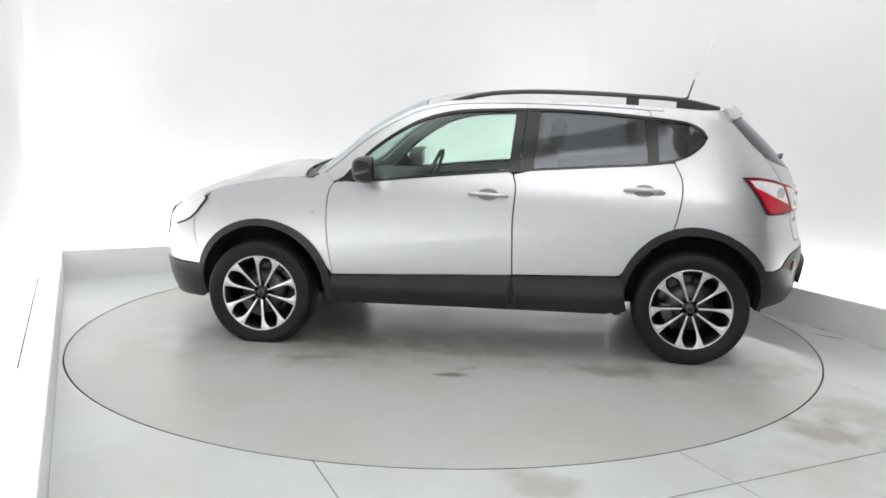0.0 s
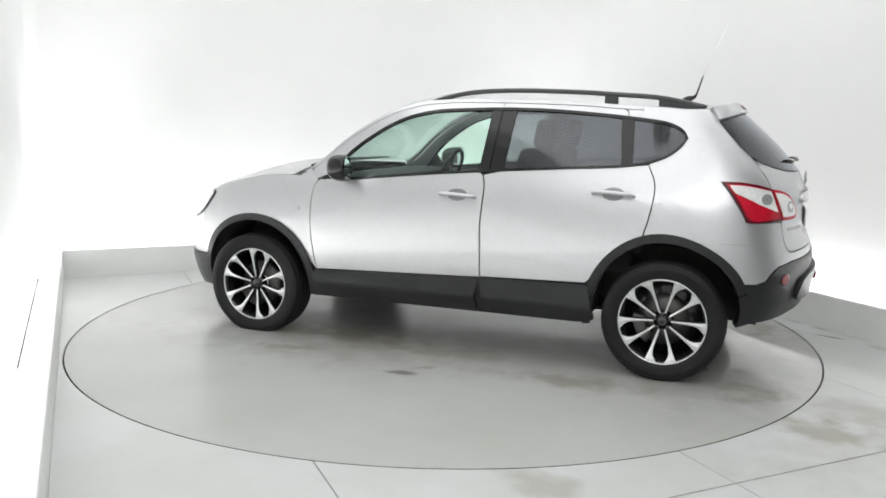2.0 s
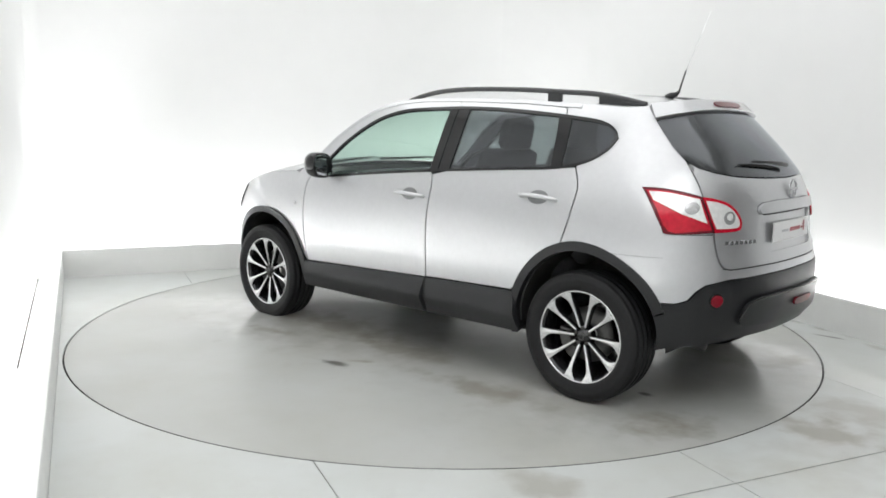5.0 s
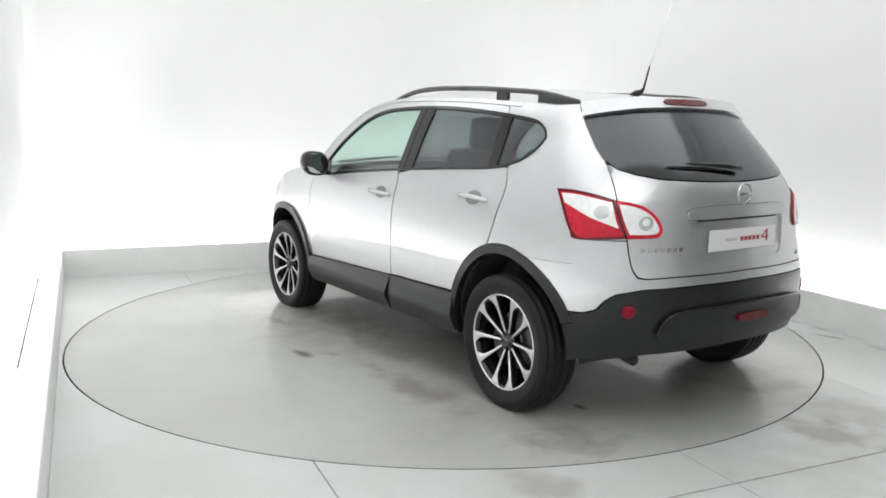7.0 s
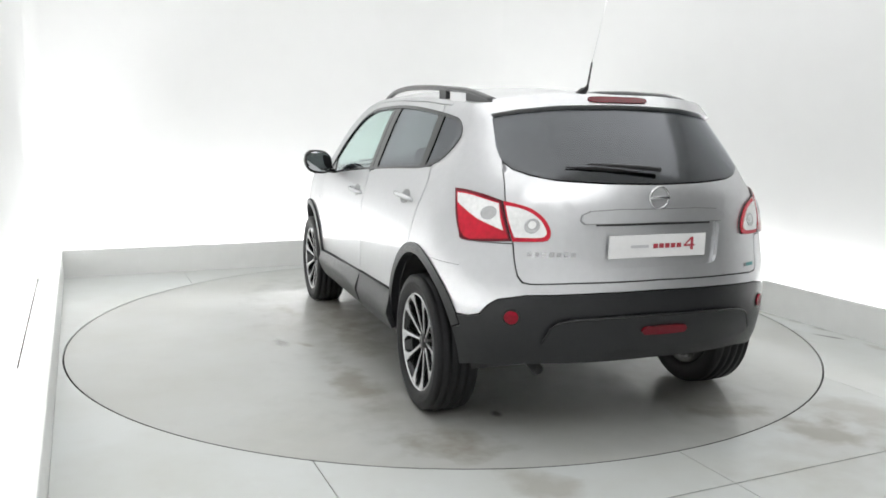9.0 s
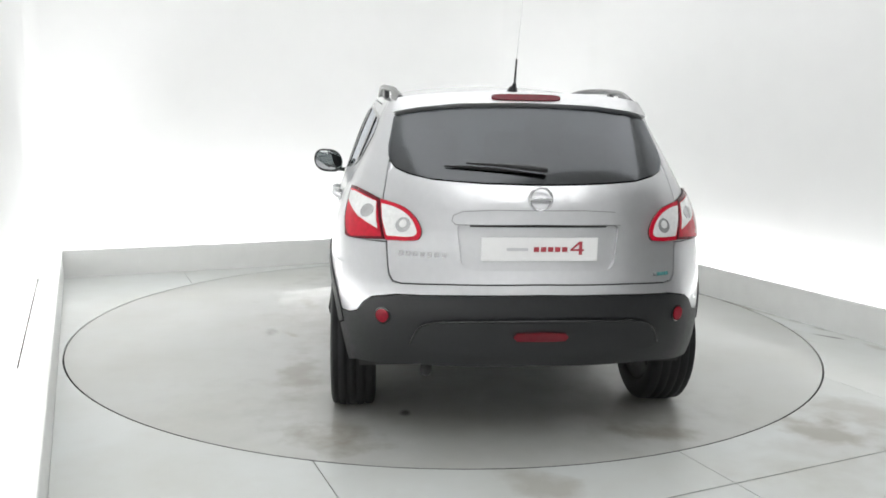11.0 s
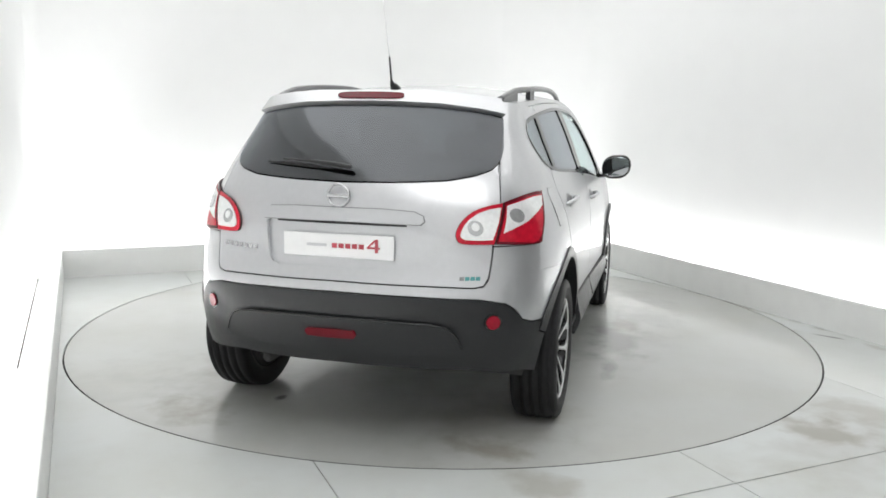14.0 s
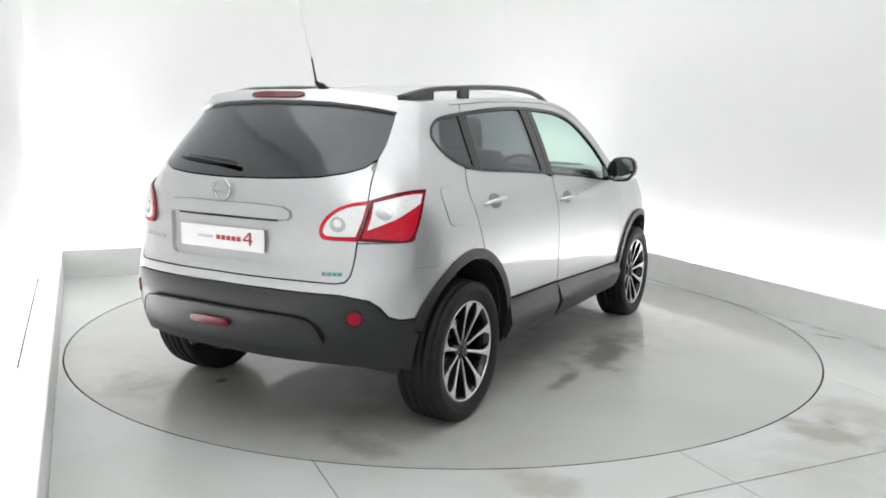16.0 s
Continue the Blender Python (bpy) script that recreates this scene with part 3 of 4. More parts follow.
def build_flank(car, side):
    """Everything that the car has once on each side."""
    fender = curve([(0.985, 1.05), (1.2, edge_z(1.2) - 0.004), (1.5, edge_z(1.5) - 0.004), (1.80, edge_z(1.8) - 0.004)], 4)
    panel("front_wing", [(0.858, 1.035), (0.895, 1.085), (0.93, 1.085)] + fender + [(1.815, 0.90), (1.86, 0.78), (1.84, 0.70), (1.765, 0.50)]
          + arch(ARCH_F, *FA_OUT, 20, 158) + [(0.856, 0.462)] + [(q + 0.006, z) for q, z in DOOR_FRONT[::-1][1:-1]], PAINT, car, side)
    cant = [(q, edge_z(q)) for q in np.linspace(0.975, -1.12, 44)]
    panel("roof_side_rail", [(0.905, 1.085), (0.965, 1.075)] + cant + [(q, z - 0.020) for q, z in cant[::-1]] + [(0.93, 1.07)], PAINT, car, side)
    # doors
    door = panel("front_door", [(q - 0.0, z) for q, z in DOOR_FRONT] + [(-0.252, 0.502)] + [(q + 0.004, z) for q, z in DOOR_MID[::-1]][1:]
                 + clip(WIN_BOT, -0.235, 0.80), PAINT, car, side, label="silver front door with dark lower cladding")
    rear = panel("rear_door", [(q - 0.004, z) for q, z in DOOR_MID] + [(-0.88, 0.522)] + arch(ARCH_R, *RA_OUT, 25, 71)
                 + [(q + 0.003, z) for q, z in DOOR_REAR[::-1]] + clip(WIN_BOT, -1.17, -0.26), PAINT, car, side, label="silver rear door with dark lower cladding")
    front_frame = [(q, edge_z(q) - 0.0245) for q in np.linspace(0.90, -0.3105, 30)]
    panel("door_frame", [(0.855, 1.035)] + front_frame + [(-0.3105, 1.4935)] + clip(WIN_TOP, -0.31, 0.79)[::-1], PAINT, door, side)
    back_frame = [(q, edge_z(q) - 0.0245) for q in np.linspace(-0.3145, -1.02, 20)]
    panel("door_frame", back_frame + [(-1.035, edge_z(-1.03) - 0.032), (-1.042, edge_z(-1.04) - 0.045), (-1.043, 1.4465)] + clip(WIN_TOP, -1.04, -0.316)[::-1] + [(-0.3145, 1.4935)], PAINT, rear, side)
    for d, x, z in ((door, -0.10, 0.976), (rear, -1.012, 1.021)):
        cup = [(x + 0.062 * math.cos(a), z + 0.004 + 0.036 * math.sin(a)) for a in np.linspace(0, 2 * math.pi, 20)[:-1]]
        # Oval laid on the skin; the recess's shade is in its colour.
        panel("handle_cup", cup, SHADE_BADGE_GREY, d, side, 0.0015, 0.003, step=0.02, label="silver handle recess, its shade put in as grey")
        pts = [on_skin(x + 0.115 * s, z + 0.006 * s, o) for s, o in ((-1, -0.004), (-0.86, 0.022), (-0.4, 0.034), (0, 0.037), (0.4, 0.034), (0.86, 0.022), (1, -0.004))]
        ob = part("handle", tube_bm([(p.x, p.y * side, p.z) for p in pts], (0.009, 0.0115, 0.012, 0.012, 0.012, 0.0115, 0.009), 12, 1.0), PAINT, d, "silver pull handle")
    # cladding along the sills, and the plastic round the wheels
    def moulded(name, outline, parent, label):
        """Cladding that leans out from its top edge to a crease and falls back below it."""
        swell = lambda z: float(np.interp(z, (0.27, 0.36, 0.398, 0.410, 0.440, 0.452, 0.50), (0.022, 0.040, 0.043, 0.036, 0.025, 0.017, 0.004)))
        bm = slab_bm(flat_bm(outline, (), 0.0235), lambda q, z, o: on_skin(q, z, o + swell(z)), 0.004, 0.03, side)
        part(name, bm, PLASTIC, parent, label)

    moulded("door_cladding", [(0.86, 0.455), (0.862, 0.318), (0.84, 0.295), (-0.245, 0.299), (-0.230, 0.385), (-0.248, 0.497), (0.3, 0.476)], door, "black plastic door cladding with a bevelled top")
    moulded("door_cladding", [(-0.258, 0.497), (-0.282, 0.385), (-0.262, 0.299), (-0.90, 0.305), (-0.94, 0.325), (-0.895, 0.512), (-0.6, 0.508)], rear, "black plastic door cladding with a bevelled top")
    panel("cladding_gap", [(-0.245, 0.495), (-0.225, 0.385), (-0.240, 0.305), (-0.268, 0.305), (-0.288, 0.385), (-0.262, 0.495)], UNDER, rear, side, 0.012, 0.012)
    panel("sill", [(0.87, 0.30), (0.87, 0.255), (-0.92, 0.265), (-0.92, 0.30)], PLASTIC, car, side, -0.05, 0.02)
    for name, cx, o, i, d0, d1 in (("front_wheel_arch", ARCH_F, FA_OUT, FA_IN, -8, 187), ("rear_wheel_arch", ARCH_R, RA_OUT, RA_IN, -7, 157)):
        ring = arch(cx, *o, d0, d1, 30) + arch(cx, *i, d1, d0, 30)
        panel(name, ring, PLASTIC, car, side, 0.016 if cx > 0 else 0.008, 0.055, label="black plastic wheel arch trim")
    # wheel housings
    for cx, o in ((AF, 0.400), (AR, 0.418)):
        bm = bmesh.new()
        rows = []
        for k in range(25):
            a = math.pi * (-0.02 + 1.04 * k / 24)
            x, z = cx + o * math.cos(a), 0.338 + (o + (0.02 if cx > 0 else 0.036)) * math.sin(a)
            rows.append([bm.verts.new((x, side * y, z)) for y in (min(0.84, on_skin(x, z).y - 0.02), 0.50)])
        for a, b in zip(rows, rows[1:]):
            bm.faces.new((a[0], a[1], b[1], b[0]))
        bm.faces.new([r[1] for r in rows])
        part("wheel_housing", bm, UNDER, car)
    # glass
    fw = clip(WIN_TOP, -0.245, 0.70)
    bot = clip(WIN_BOT, -0.205, 0.60)
    panel("door_window", [(0.70, 1.140)] + fw + [(-0.248, 1.488), (-0.212, 1.118)] + bot + [(0.61, 1.038), (0.66, 1.06)], CLEAR_GLASS, door, side, -0.006, 0.004, label="green tinted clear side window").visible_shadow = False
    panel("mirror_sail", [(0.842, 1.030), (0.81, 1.055), (0.708, 1.152), (0.655, 1.062), (0.605, 1.036), (0.80, 1.018)], GLOSS_BLACK, door, side, -0.002, 0.012)
    panel("door_pillar", [(-0.25, 1.488), (-0.214, 1.118), (-0.275, 1.123), (-0.31, 1.492)], GLOSS_BLACK, door, side, -0.001, 0.02, label="gloss black door pillar")
    panel("door_pillar", [(-0.316, 1.492), (-0.281, 1.123), (-0.362, 1.128), (-0.40, 1.491)], GLOSS_BLACK, rear, side, -0.001, 0.02, label="gloss black door pillar")
    panel("door_window", [(-0.398, 1.491), (-0.360, 1.13)] + clip(WIN_BOT, -1.035, -0.37)[::-1] + [(-1.04, 1.17), (-1.012, 1.45)] + clip(WIN_TOP, -1.0, -0.41)[::-1], PRIVACY_GLASS, rear, side, -0.006, 0.004,
          label="dark privacy glass side window")
    panel("door_pillar", [(-1.008, 1.452), (-1.036, 1.17), (-1.098, 1.180), (-1.084, 1.449)], GLOSS_BLACK, rear, side, -0.001, 0.02, label="gloss black window divider")
    panel("quarter_window", [(-1.082, 1.449)] + clip(WIN_TOP, -1.42, -1.092) + [(-1.427, 1.337)] + clip(WIN_BOT, -1.42, -1.106) + [(-1.096, 1.180)], PRIVACY_GLASS, car, side, -0.006, 0.004, label="dark privacy glass quarter window")
    panel("window_trim", ribbon(WIN_TOP[::-1], 0.016), GLOSS_BLACK, car, side, 0.003, 0.018, label="black window surround")
    panel("window_trim", ribbon(WIN_BOT[::-1], 0.014), GLOSS_BLACK, car, side, 0.004, 0.018, label="black belt line trim")
    # rear quarter
    seam = [(-1.70, edge_z(-1.70)), (-1.715, 1.45), (-1.745, 1.36), (-1.79, 1.275), (-1.83, 1.18), (-1.858, 1.09), (-1.905, 0.99), (-1.938, 0.902)]
    quarter = [(-1.049, edge_z(-1.049) - 0.045), (-1.043, edge_z(-1.04) - 0.03), (-1.03, edge_z(-1.03) - 0.0245)] + [(q, edge_z(q) - 0.0245) for q in (-1.07, -1.1, -1.123)] + [(q, edge_z(q)) for q in np.linspace(-1.124, -1.69, 14)] + seam + [(-1.705, 0.897), (-1.705, 0.7888), (-1.472, 0.7888)] + arch(ARCH_R, *RA_OUT, 110, 73, 8) \
        + [(q - 0.004, z) for q, z in DOOR_REAR[::-1]] + [(-1.19, 1.195)] + [(q, z) for q, z in clip(WIN_BOT, -1.43, -1.195)[::-1]] + [(-1.427, 1.335)] + clip(WIN_TOP, -1.42, -1.06)[::-1] + [(-1.049, 1.4455)]
    panel("rear_quarter", quarter, PAINT, car, side)
    # tail lamp: outer piece on the wing, inner piece on the tailgate
    outer = curve([(-1.578, 1.110), (-1.66, 1.109), (-1.76, 1.096), (-1.853, 1.075)], 3) + [(-1.898, 0.99), (-1.932, 0.910)] + curve([(-1.83, 0.903), (-1.712, 0.902), (-1.690, 0.93), (-1.645, 1.01), (-1.578, 1.112)], 3)[:-1]
    grown = lambda loop, f: [(sum(p[0] for p in loop) / len(loop) * (1 - f) + q * f, sum(p[1] for p in loop) / len(loop) * (1 - f) + z * f) for q, z in loop]
    panel("lamp_gasket", grown(outer, 1.018), UNDER, car, side, 0.006, 0.012, step=0.05)
    lamp = panel("tail_lamp", outer, DARK_RED, car, side, 0.012, 0.03, step=0.05, label="red and clear tail lamp on the wing")
    panel("red_lens", curve([(-1.600, 1.097), (-1.70, 1.093), (-1.847, 1.065)], 3) + [(-1.89, 0.99), (-1.920, 0.920)] + curve([(-1.83, 0.914), (-1.722, 0.913), (-1.662, 1.008), (-1.60, 1.098)], 3)[:-1], RED_LENS, lamp, side, 0.0135, 0.01, step=0.04, label="bright red lens")
    panel("clear_lens", curve([(-1.612, 1.091), (-1.70, 1.087), (-1.847, 1.061)], 3) + [(-1.874, 0.998), (-1.895, 0.952)] + curve([(-1.77, 0.994), (-1.638, 1.052)], 3), CLEAR_LENS, lamp, side, 0.0155, 0.006, step=0.04, label="clear lens over silver reflector")
    panel("reflector", [(-1.815 + 0.036 * math.cos(a), 1.020 + 0.028 * math.sin(a)) for a in np.linspace(0, 6.283, 17)[:-1]], GREY_LENS, lamp, side, 0.018, 0.005, step=0.03)
    inner = curve([(-1.861, 1.073), (-1.93, 1.063), (-2.0, 1.044), (-2.06, 1.006), (-2.092, 0.960), (-2.090, 0.925), (-2.06, 0.912), (-1.940, 0.908)], 3) + [(-1.905, 0.99)]
    panel("lamp_gasket", grown(inner, 1.018), UNDER, car, side, 0.006, 0.012, step=0.05)
    lamp = panel("tail_lamp", inner, RED_LENS, car, side, 0.012, 0.03, step=0.05, label="red and clear tail lamp on the tailgate")
    panel("clear_lens", curve([(-1.880, 1.054), (-1.94, 1.047), (-2.0, 1.028), (-2.048, 0.996), (-2.075, 0.955), (-2.071, 0.935), (-2.04, 0.927), (-1.945, 0.926)], 3) + [(-1.912, 0.99)], CLEAR_LENS, lamp, side, 0.0155, 0.006, step=0.04,
          label="clear lens over silver reflector")
    panel("reflector", [(-2.012 + 0.033 * math.cos(a), 0.975 + 0.031 * math.sin(a)) for a in np.linspace(0, 6.283, 17)[:-1]], GREY_LENS, lamp, side, 0.018, 0.005, step=0.03)
    panel("bulb", [(-2.012 + 0.017 * math.cos(a), 0.980 + 0.017 * math.sin(a)) for a in np.linspace(0, 6.283, 13)[:-1]], CLEAR_LENS, lamp, side, 0.020, 0.005, step=0.03)
    panel("wing_badge", [(0.985, 0.852), (0.968, 0.852), (0.968, 0.832), (0.985, 0.832)], CHROME, car, side, 0.003, 0.005, label="small chrome badge")
    if side < 0:
        flap = [(-1.400 + 0.078 * math.copysign(abs(math.cos(a)) ** 0.4, math.cos(a)), 1.030 + 0.085 * math.copysign(abs(math.sin(a)) ** 0.4, math.sin(a))) for a in np.linspace(0, 6.283, 29)[:-1]]
        panel("fuel_flap_joint", grown(flap, 1.012), UNDER, car, side, 0.0004, 0.002, step=0.04)
        panel("fuel_flap", flap, PAINT, car, side, 0.0016, 0.004, step=0.03, label="silver fuel filler flap")
    # head lamp
    panel("lamp_bezel", ribbon(curve([(1.835, 0.915), (1.80, 0.885), (1.85, 0.79), (1.93, 0.738), (2.05, 0.704)], 4), -0.012), GLOSS_BLACK, car, side, 0.008, 0.02)
    panel("head_lamp", curve([(1.82, 0.90), (1.88, 0.925), (2.02, 0.885), (2.2, 0.80), (2.27, 0.735), (2.22, 0.70), (2.05, 0.71), (1.93, 0.745), (1.86, 0.79)], 3), CLEAR_LENS, car, side, 0.006, 0.02, label="clear head lamp")
    # door mirror
    body = bmesh.new()
    bmesh.ops.create_uvsphere(body, u_segments=24, v_segments=14, radius=1.0)
    for v in body.verts:
        x, y, z = v.co
        x = max(x, -0.45) if x < 0 else x
        sq = 0.80 + 0.2 * (1 - abs(z))
        v.co = (0.617 + 0.090 * x - 0.02 * y, side * (0.968 + 0.102 * (abs(y) ** 0.6 * (1 if y > 0 else -1)) * sq), 1.115 + 0.082 * (abs(z) ** 0.62 * (1 if z > 0 else -1)) + 0.012 * y)
    bmesh.ops.recalc_face_normals(body, faces=body.faces[:])
    mirror = part("door_mirror", body, GLOSS_BLACK, car, "black door mirror")
    face = bmesh.new()
    vs = [face.verts.new((0.5735 - 0.02 * math.cos(a), side * (0.968 + 0.089 * math.copysign(abs(math.cos(a)) ** 0.75, math.cos(a))), 1.117 + 0.066 * math.copysign(abs(math.sin(a)) ** 0.75, math.sin(a)) + 0.012 * math.cos(a))) for a in np.linspace(0, 6.283, 29)[:-1]]
    face.faces.new(vs if side < 0 else vs[::-1])
    part("mirror_glass", face, MIRROR, mirror, "silvered mirror glass", smooth=False)
    part("mirror_arm", tube_bm([(0.70, side * 0.835, 1.045), (0.67, side * 0.88, 1.05), (0.64, side * 0.915, 1.06)], (0.03, 0.024, 0.03), 12, 0.6), GLOSS_BLACK, mirror)
    # roof rail
    line = curve([(0.285, 1.480), (0.20, 1.514), (0.10, 1.545), (0.0, 1.568), (-0.15, 1.588), (-0.40, 1.596), (-0.74, 1.588), (-0.975, 1.575), (-1.18, 1.562), (-1.33, 1.537), (-1.456, 1.508)], 3)
    y_at = lambda x: side * (0.612 - 0.105 * max(0, -0.9 - x) - 0.03 * max(0, x))
    rail = part("roof_rail", tube_bm([(x, y_at(x), z) for x, z in line], [0.0145] * len(line), 12, 1.0), RAIL_GREY, car, "dark grey roof rail with a soft sheen")
    for x0, x1 in ((0.275, 0.05), (-0.90, -0.975), (-1.20, -1.448)):
        bm = bmesh.new()
        pts = [(x, np.interp(-x, [-a[0] for a in line], [a[1] for a in line])) for x in np.linspace(x0, x1, 7)]
        foot = [(x, on_top(x, abs(y_at(x)) / on_skin(x, edge_z(x)).y).z - 0.006) for x in (x1, x0)]
        rings = [[bm.verts.new((x, y_at(x) + d, z)) for x, z in pts + foot] for d in (-0.012, 0.012)]
        bm.faces.new(rings[0])
        bm.faces.new(rings[1][::-1])
        for k in range(len(rings[0])):
            m = (k + 1) % len(rings[0])
            bm.faces.new((rings[0][k], rings[0][m], rings[1][m], rings[1][k]))
        bmesh.ops.recalc_face_normals(bm, faces=bm.faces[:])
        part("rail_foot", bm, RAIL_GREY, rail, smooth=False)
    # inner shell that closes the joints between the panels
    shell = [(-QR, 0.36)] + arch(AR, 0.395, 0.45, 180, 0, 16) + arch(AF, 0.425, 0.428, 180, 0, 16) + [(QF, 0.33), (QF, 0.72), (1.9, 0.86), (0.9, 0.98), (-0.2, 1.06), (-1.1, 1.12), (-1.6, 1.12), (-QR, 1.08)]
    panel("inner_shell", shell, UNDER, car, side, -0.034, 0.006, step=0.12)


def build_tail(car):
    gate = across_rear([(-QR, 1.148), (-2.35, 1.152), (-2.24, 1.156), (-2.09, 1.163), (-1.96, 1.182), (-1.87, 1.205), (-1.80, 1.245), (-1.785, 1.268), (-1.796, 1.272), (-1.836, 1.18), (-1.864, 1.09), (-1.911, 0.99), (-1.944, 0.902),
                        (-1.962, 0.80), (-1.968, 0.768), (-1.985, 0.742), (-2.02, 0.735), (-2.2, 0.742), (-QR, 0.748)])
    hole = across_rear([(-QR, 1.000), (-2.27, 0.990), (-2.245, 0.975), (-2.252, 0.94), (-2.275, 0.83), (-2.295, 0.805), (-2.33, 0.797), (-QR, 0.800)])
    tail = panel("tailgate", gate, PAINT, car, 1, 0.0, 0.016, [hole], 0.06, "silver tailgate with a plate recess")
    panel("plate_recess", across_rear([(-QR, 1.03), (-2.22, 1.02), (-2.21, 0.94), (-2.24, 0.80), (-2.28, 0.775), (-QR, 0.775)]), PAINT, tail, 1, -0.0165, 0.006)
    bar = across_rear([(-QR, 1.046), (-2.40, 1.046), (-2.26, 1.038), (-2.225, 1.022), (-2.222, 1.0), (-2.24, 0.987), (-QR, 0.992)])
    panel("plate_garnish", bar, PAINT, tail, 1, 0.018, 0.034, label="silver grip bar above the plate")
    # Thin grey outline paints the shade line round the grip bar.
    panel("garnish_shade_line", across_rear([(-QR, 1.0505), (-2.40, 1.0505), (-2.258, 1.0425), (-2.2195, 1.025), (-2.2165, 1.0), (-2.236, 0.984), (-QR, 0.990)]), SHADE_BADGE_GREY, tail, 1, 0.0025, 0.006, label="grey outline painting the shade round the bar")
    panel("lamp_slot", across_rear([(-QR, 0.990), (-2.30, 0.986), (-2.30, 0.978), (-QR, 0.98)]), UNDER, tail, 1, -0.008, 0.03)
    glass_half = [(-QR, 1.476), (-2.40, 1.474), (-2.15, 1.468), (-1.90, 1.449), (-1.745, 1.432), (-1.722, 1.422), (-1.735, 1.38), (-1.765, 1.30), (-1.800, 1.252), (-1.87, 1.21), (-1.96, 1.188), (-2.09, 1.169), (-2.24, 1.162), (-2.35, 1.158), (-QR, 1.154)]
    panel("rear_window", across_rear(glass_half), REAR_GLASS, tail, 1, 0.002, 0.005, step=0.06, label="dark tinted rear window")
    ring = across_rear(glass_half)
    big, small = ([(-QR + (q + QR) * f, 1.315 + (z - 1.315) * g) for q, z in ring] for f, g in ((1.022, 1.06), (0.955, 0.86)))
    panel("window_border", big, GLOSS_BLACK, tail, 1, -0.008, 0.004, [small], 0.06, "black border behind the rear glass")
    # spoiler over the glass, with the high brake lamp
    spo = across_rear([(-QR, edge_z(-QR)), (-2.2, edge_z(-2.2)), (-1.9, edge_z(-1.9)), (-1.712, edge_z(-1.712)), (-1.716, 1.434), (-1.745, 1.438), (-1.90, 1.455), (-2.15, 1.474), (-2.40, 1.480), (-QR, 1.482)])
    sp = panel("spoiler", spo, PAINT, tail, 1, 0.020, 0.05, step=0.05, label="silver roof spoiler")
    lens = [(-QR + 0.230 * math.copysign(abs(math.cos(a)) ** 0.45, math.cos(a)), 1.504 + 0.0135 * math.copysign(abs(math.sin(a)) ** 0.6, math.sin(a))) for a in np.linspace(0, 6.283, 33)[:-1]]
    panel("brake_lamp", lens, DARK_RED, sp, 1, 0.026, 0.012, step=0.05, label="dark red high brake lamp")
    # wiper
    at = [on_skin(-QR + h, z, 0.026) for h, z in ((-0.045, 1.196), (-0.035, 1.197), (0.06, 1.206), (0.20, 1.215), (0.36, 1.220))]
    wiper = part("rear_wiper", tube_bm(at, (0.004, 0.012, 0.011, 0.008, 0.004), 8, 1.0), PLASTIC, tail, "black rear wiper")
    at = [on_skin(-QR + h, z, 0.010) for h, z in ((0.06, 1.196), (0.2, 1.206), (0.34, 1.213), (0.47, 1.216))]
    part("wiper_blade", tube_bm(at, (0.002, 0.007, 0.007, 0.003), 8, 1.0), RUBBER, wiper)
    # round badge with a bar, lettering as plain bars
    c = on_skin(-QR, 1.094, 0.008)
    ring = lathe_bm([(0.042, 0.0), (0.043, 0.008), (0.050, 0.008), (0.052, 0.0)], 40)
    bmesh.ops.rotate(ring, verts=ring.verts[:], cent=(0, 0, 0), matrix=Matrix.Rotation(radians(90), 3, "Z"))
    bmesh.ops.translate(ring, verts=ring.verts[:], vec=c)
    badge = part("badge", ring, BADGE_CHROME, tail, "round chrome badge with a bar")
    part("badge_bar", box_bm(c[0] - 0.008, 0, c[2], 0.010, 0.100, 0.014, 0.003), BADGE_CHROME, badge)
    for k in range(7):
        q = -2.005 - 0.031 * k
        panel("badge_letter", [(q, 0.866), (q - 0.019, 0.866), (q - 0.019, 0.848), (q, 0.848)], BADGE_CHROME, tail, 1, 0.0025, 0.004, label="small chrome lettering bar")
    q = -2 * QR + 2.065
    for k in range(4):
        panel("eco_badge", [(q - 0.022 * k, 0.778), (q - 0.022 * k + 0.018, 0.778), (q - 0.022 * k + 0.018, 0.763), (q - 0.022 * k, 0.763)], TEAL if k else SHADE_BADGE_GREY, tail, 1, 0.003, 0.005, label="small teal and chrome badge bar")
    # plate: a white board with plain bars of print
    px = -2.022
    plate = part("plate", box_bm(px, 0, 0.888, 0.008, 0.495, 0.100, 0.003), PLATE_WHITE, tail, "white show plate with grey and red print", smooth=False)

    def print_bar(y0, y1, z0, z1, mat, name="print_bar"):
        part(name, box_bm(px - 0.0045, (y0 + y1) / 2, (z0 + z1) / 2, 0.002, abs(y1 - y0), z1 - z0), mat, plate, smooth=False)

    print_bar(0.14, 0.05, 0.882, 0.894, PRINT_GREY)
    for k in range(5):
        y = 0.026 - 0.030 * k
        print_bar(y, y - 0.023, 0.878, 0.898, PRINT_RED)
    # a red figure drawn as plain strokes
    bm = bmesh.new()
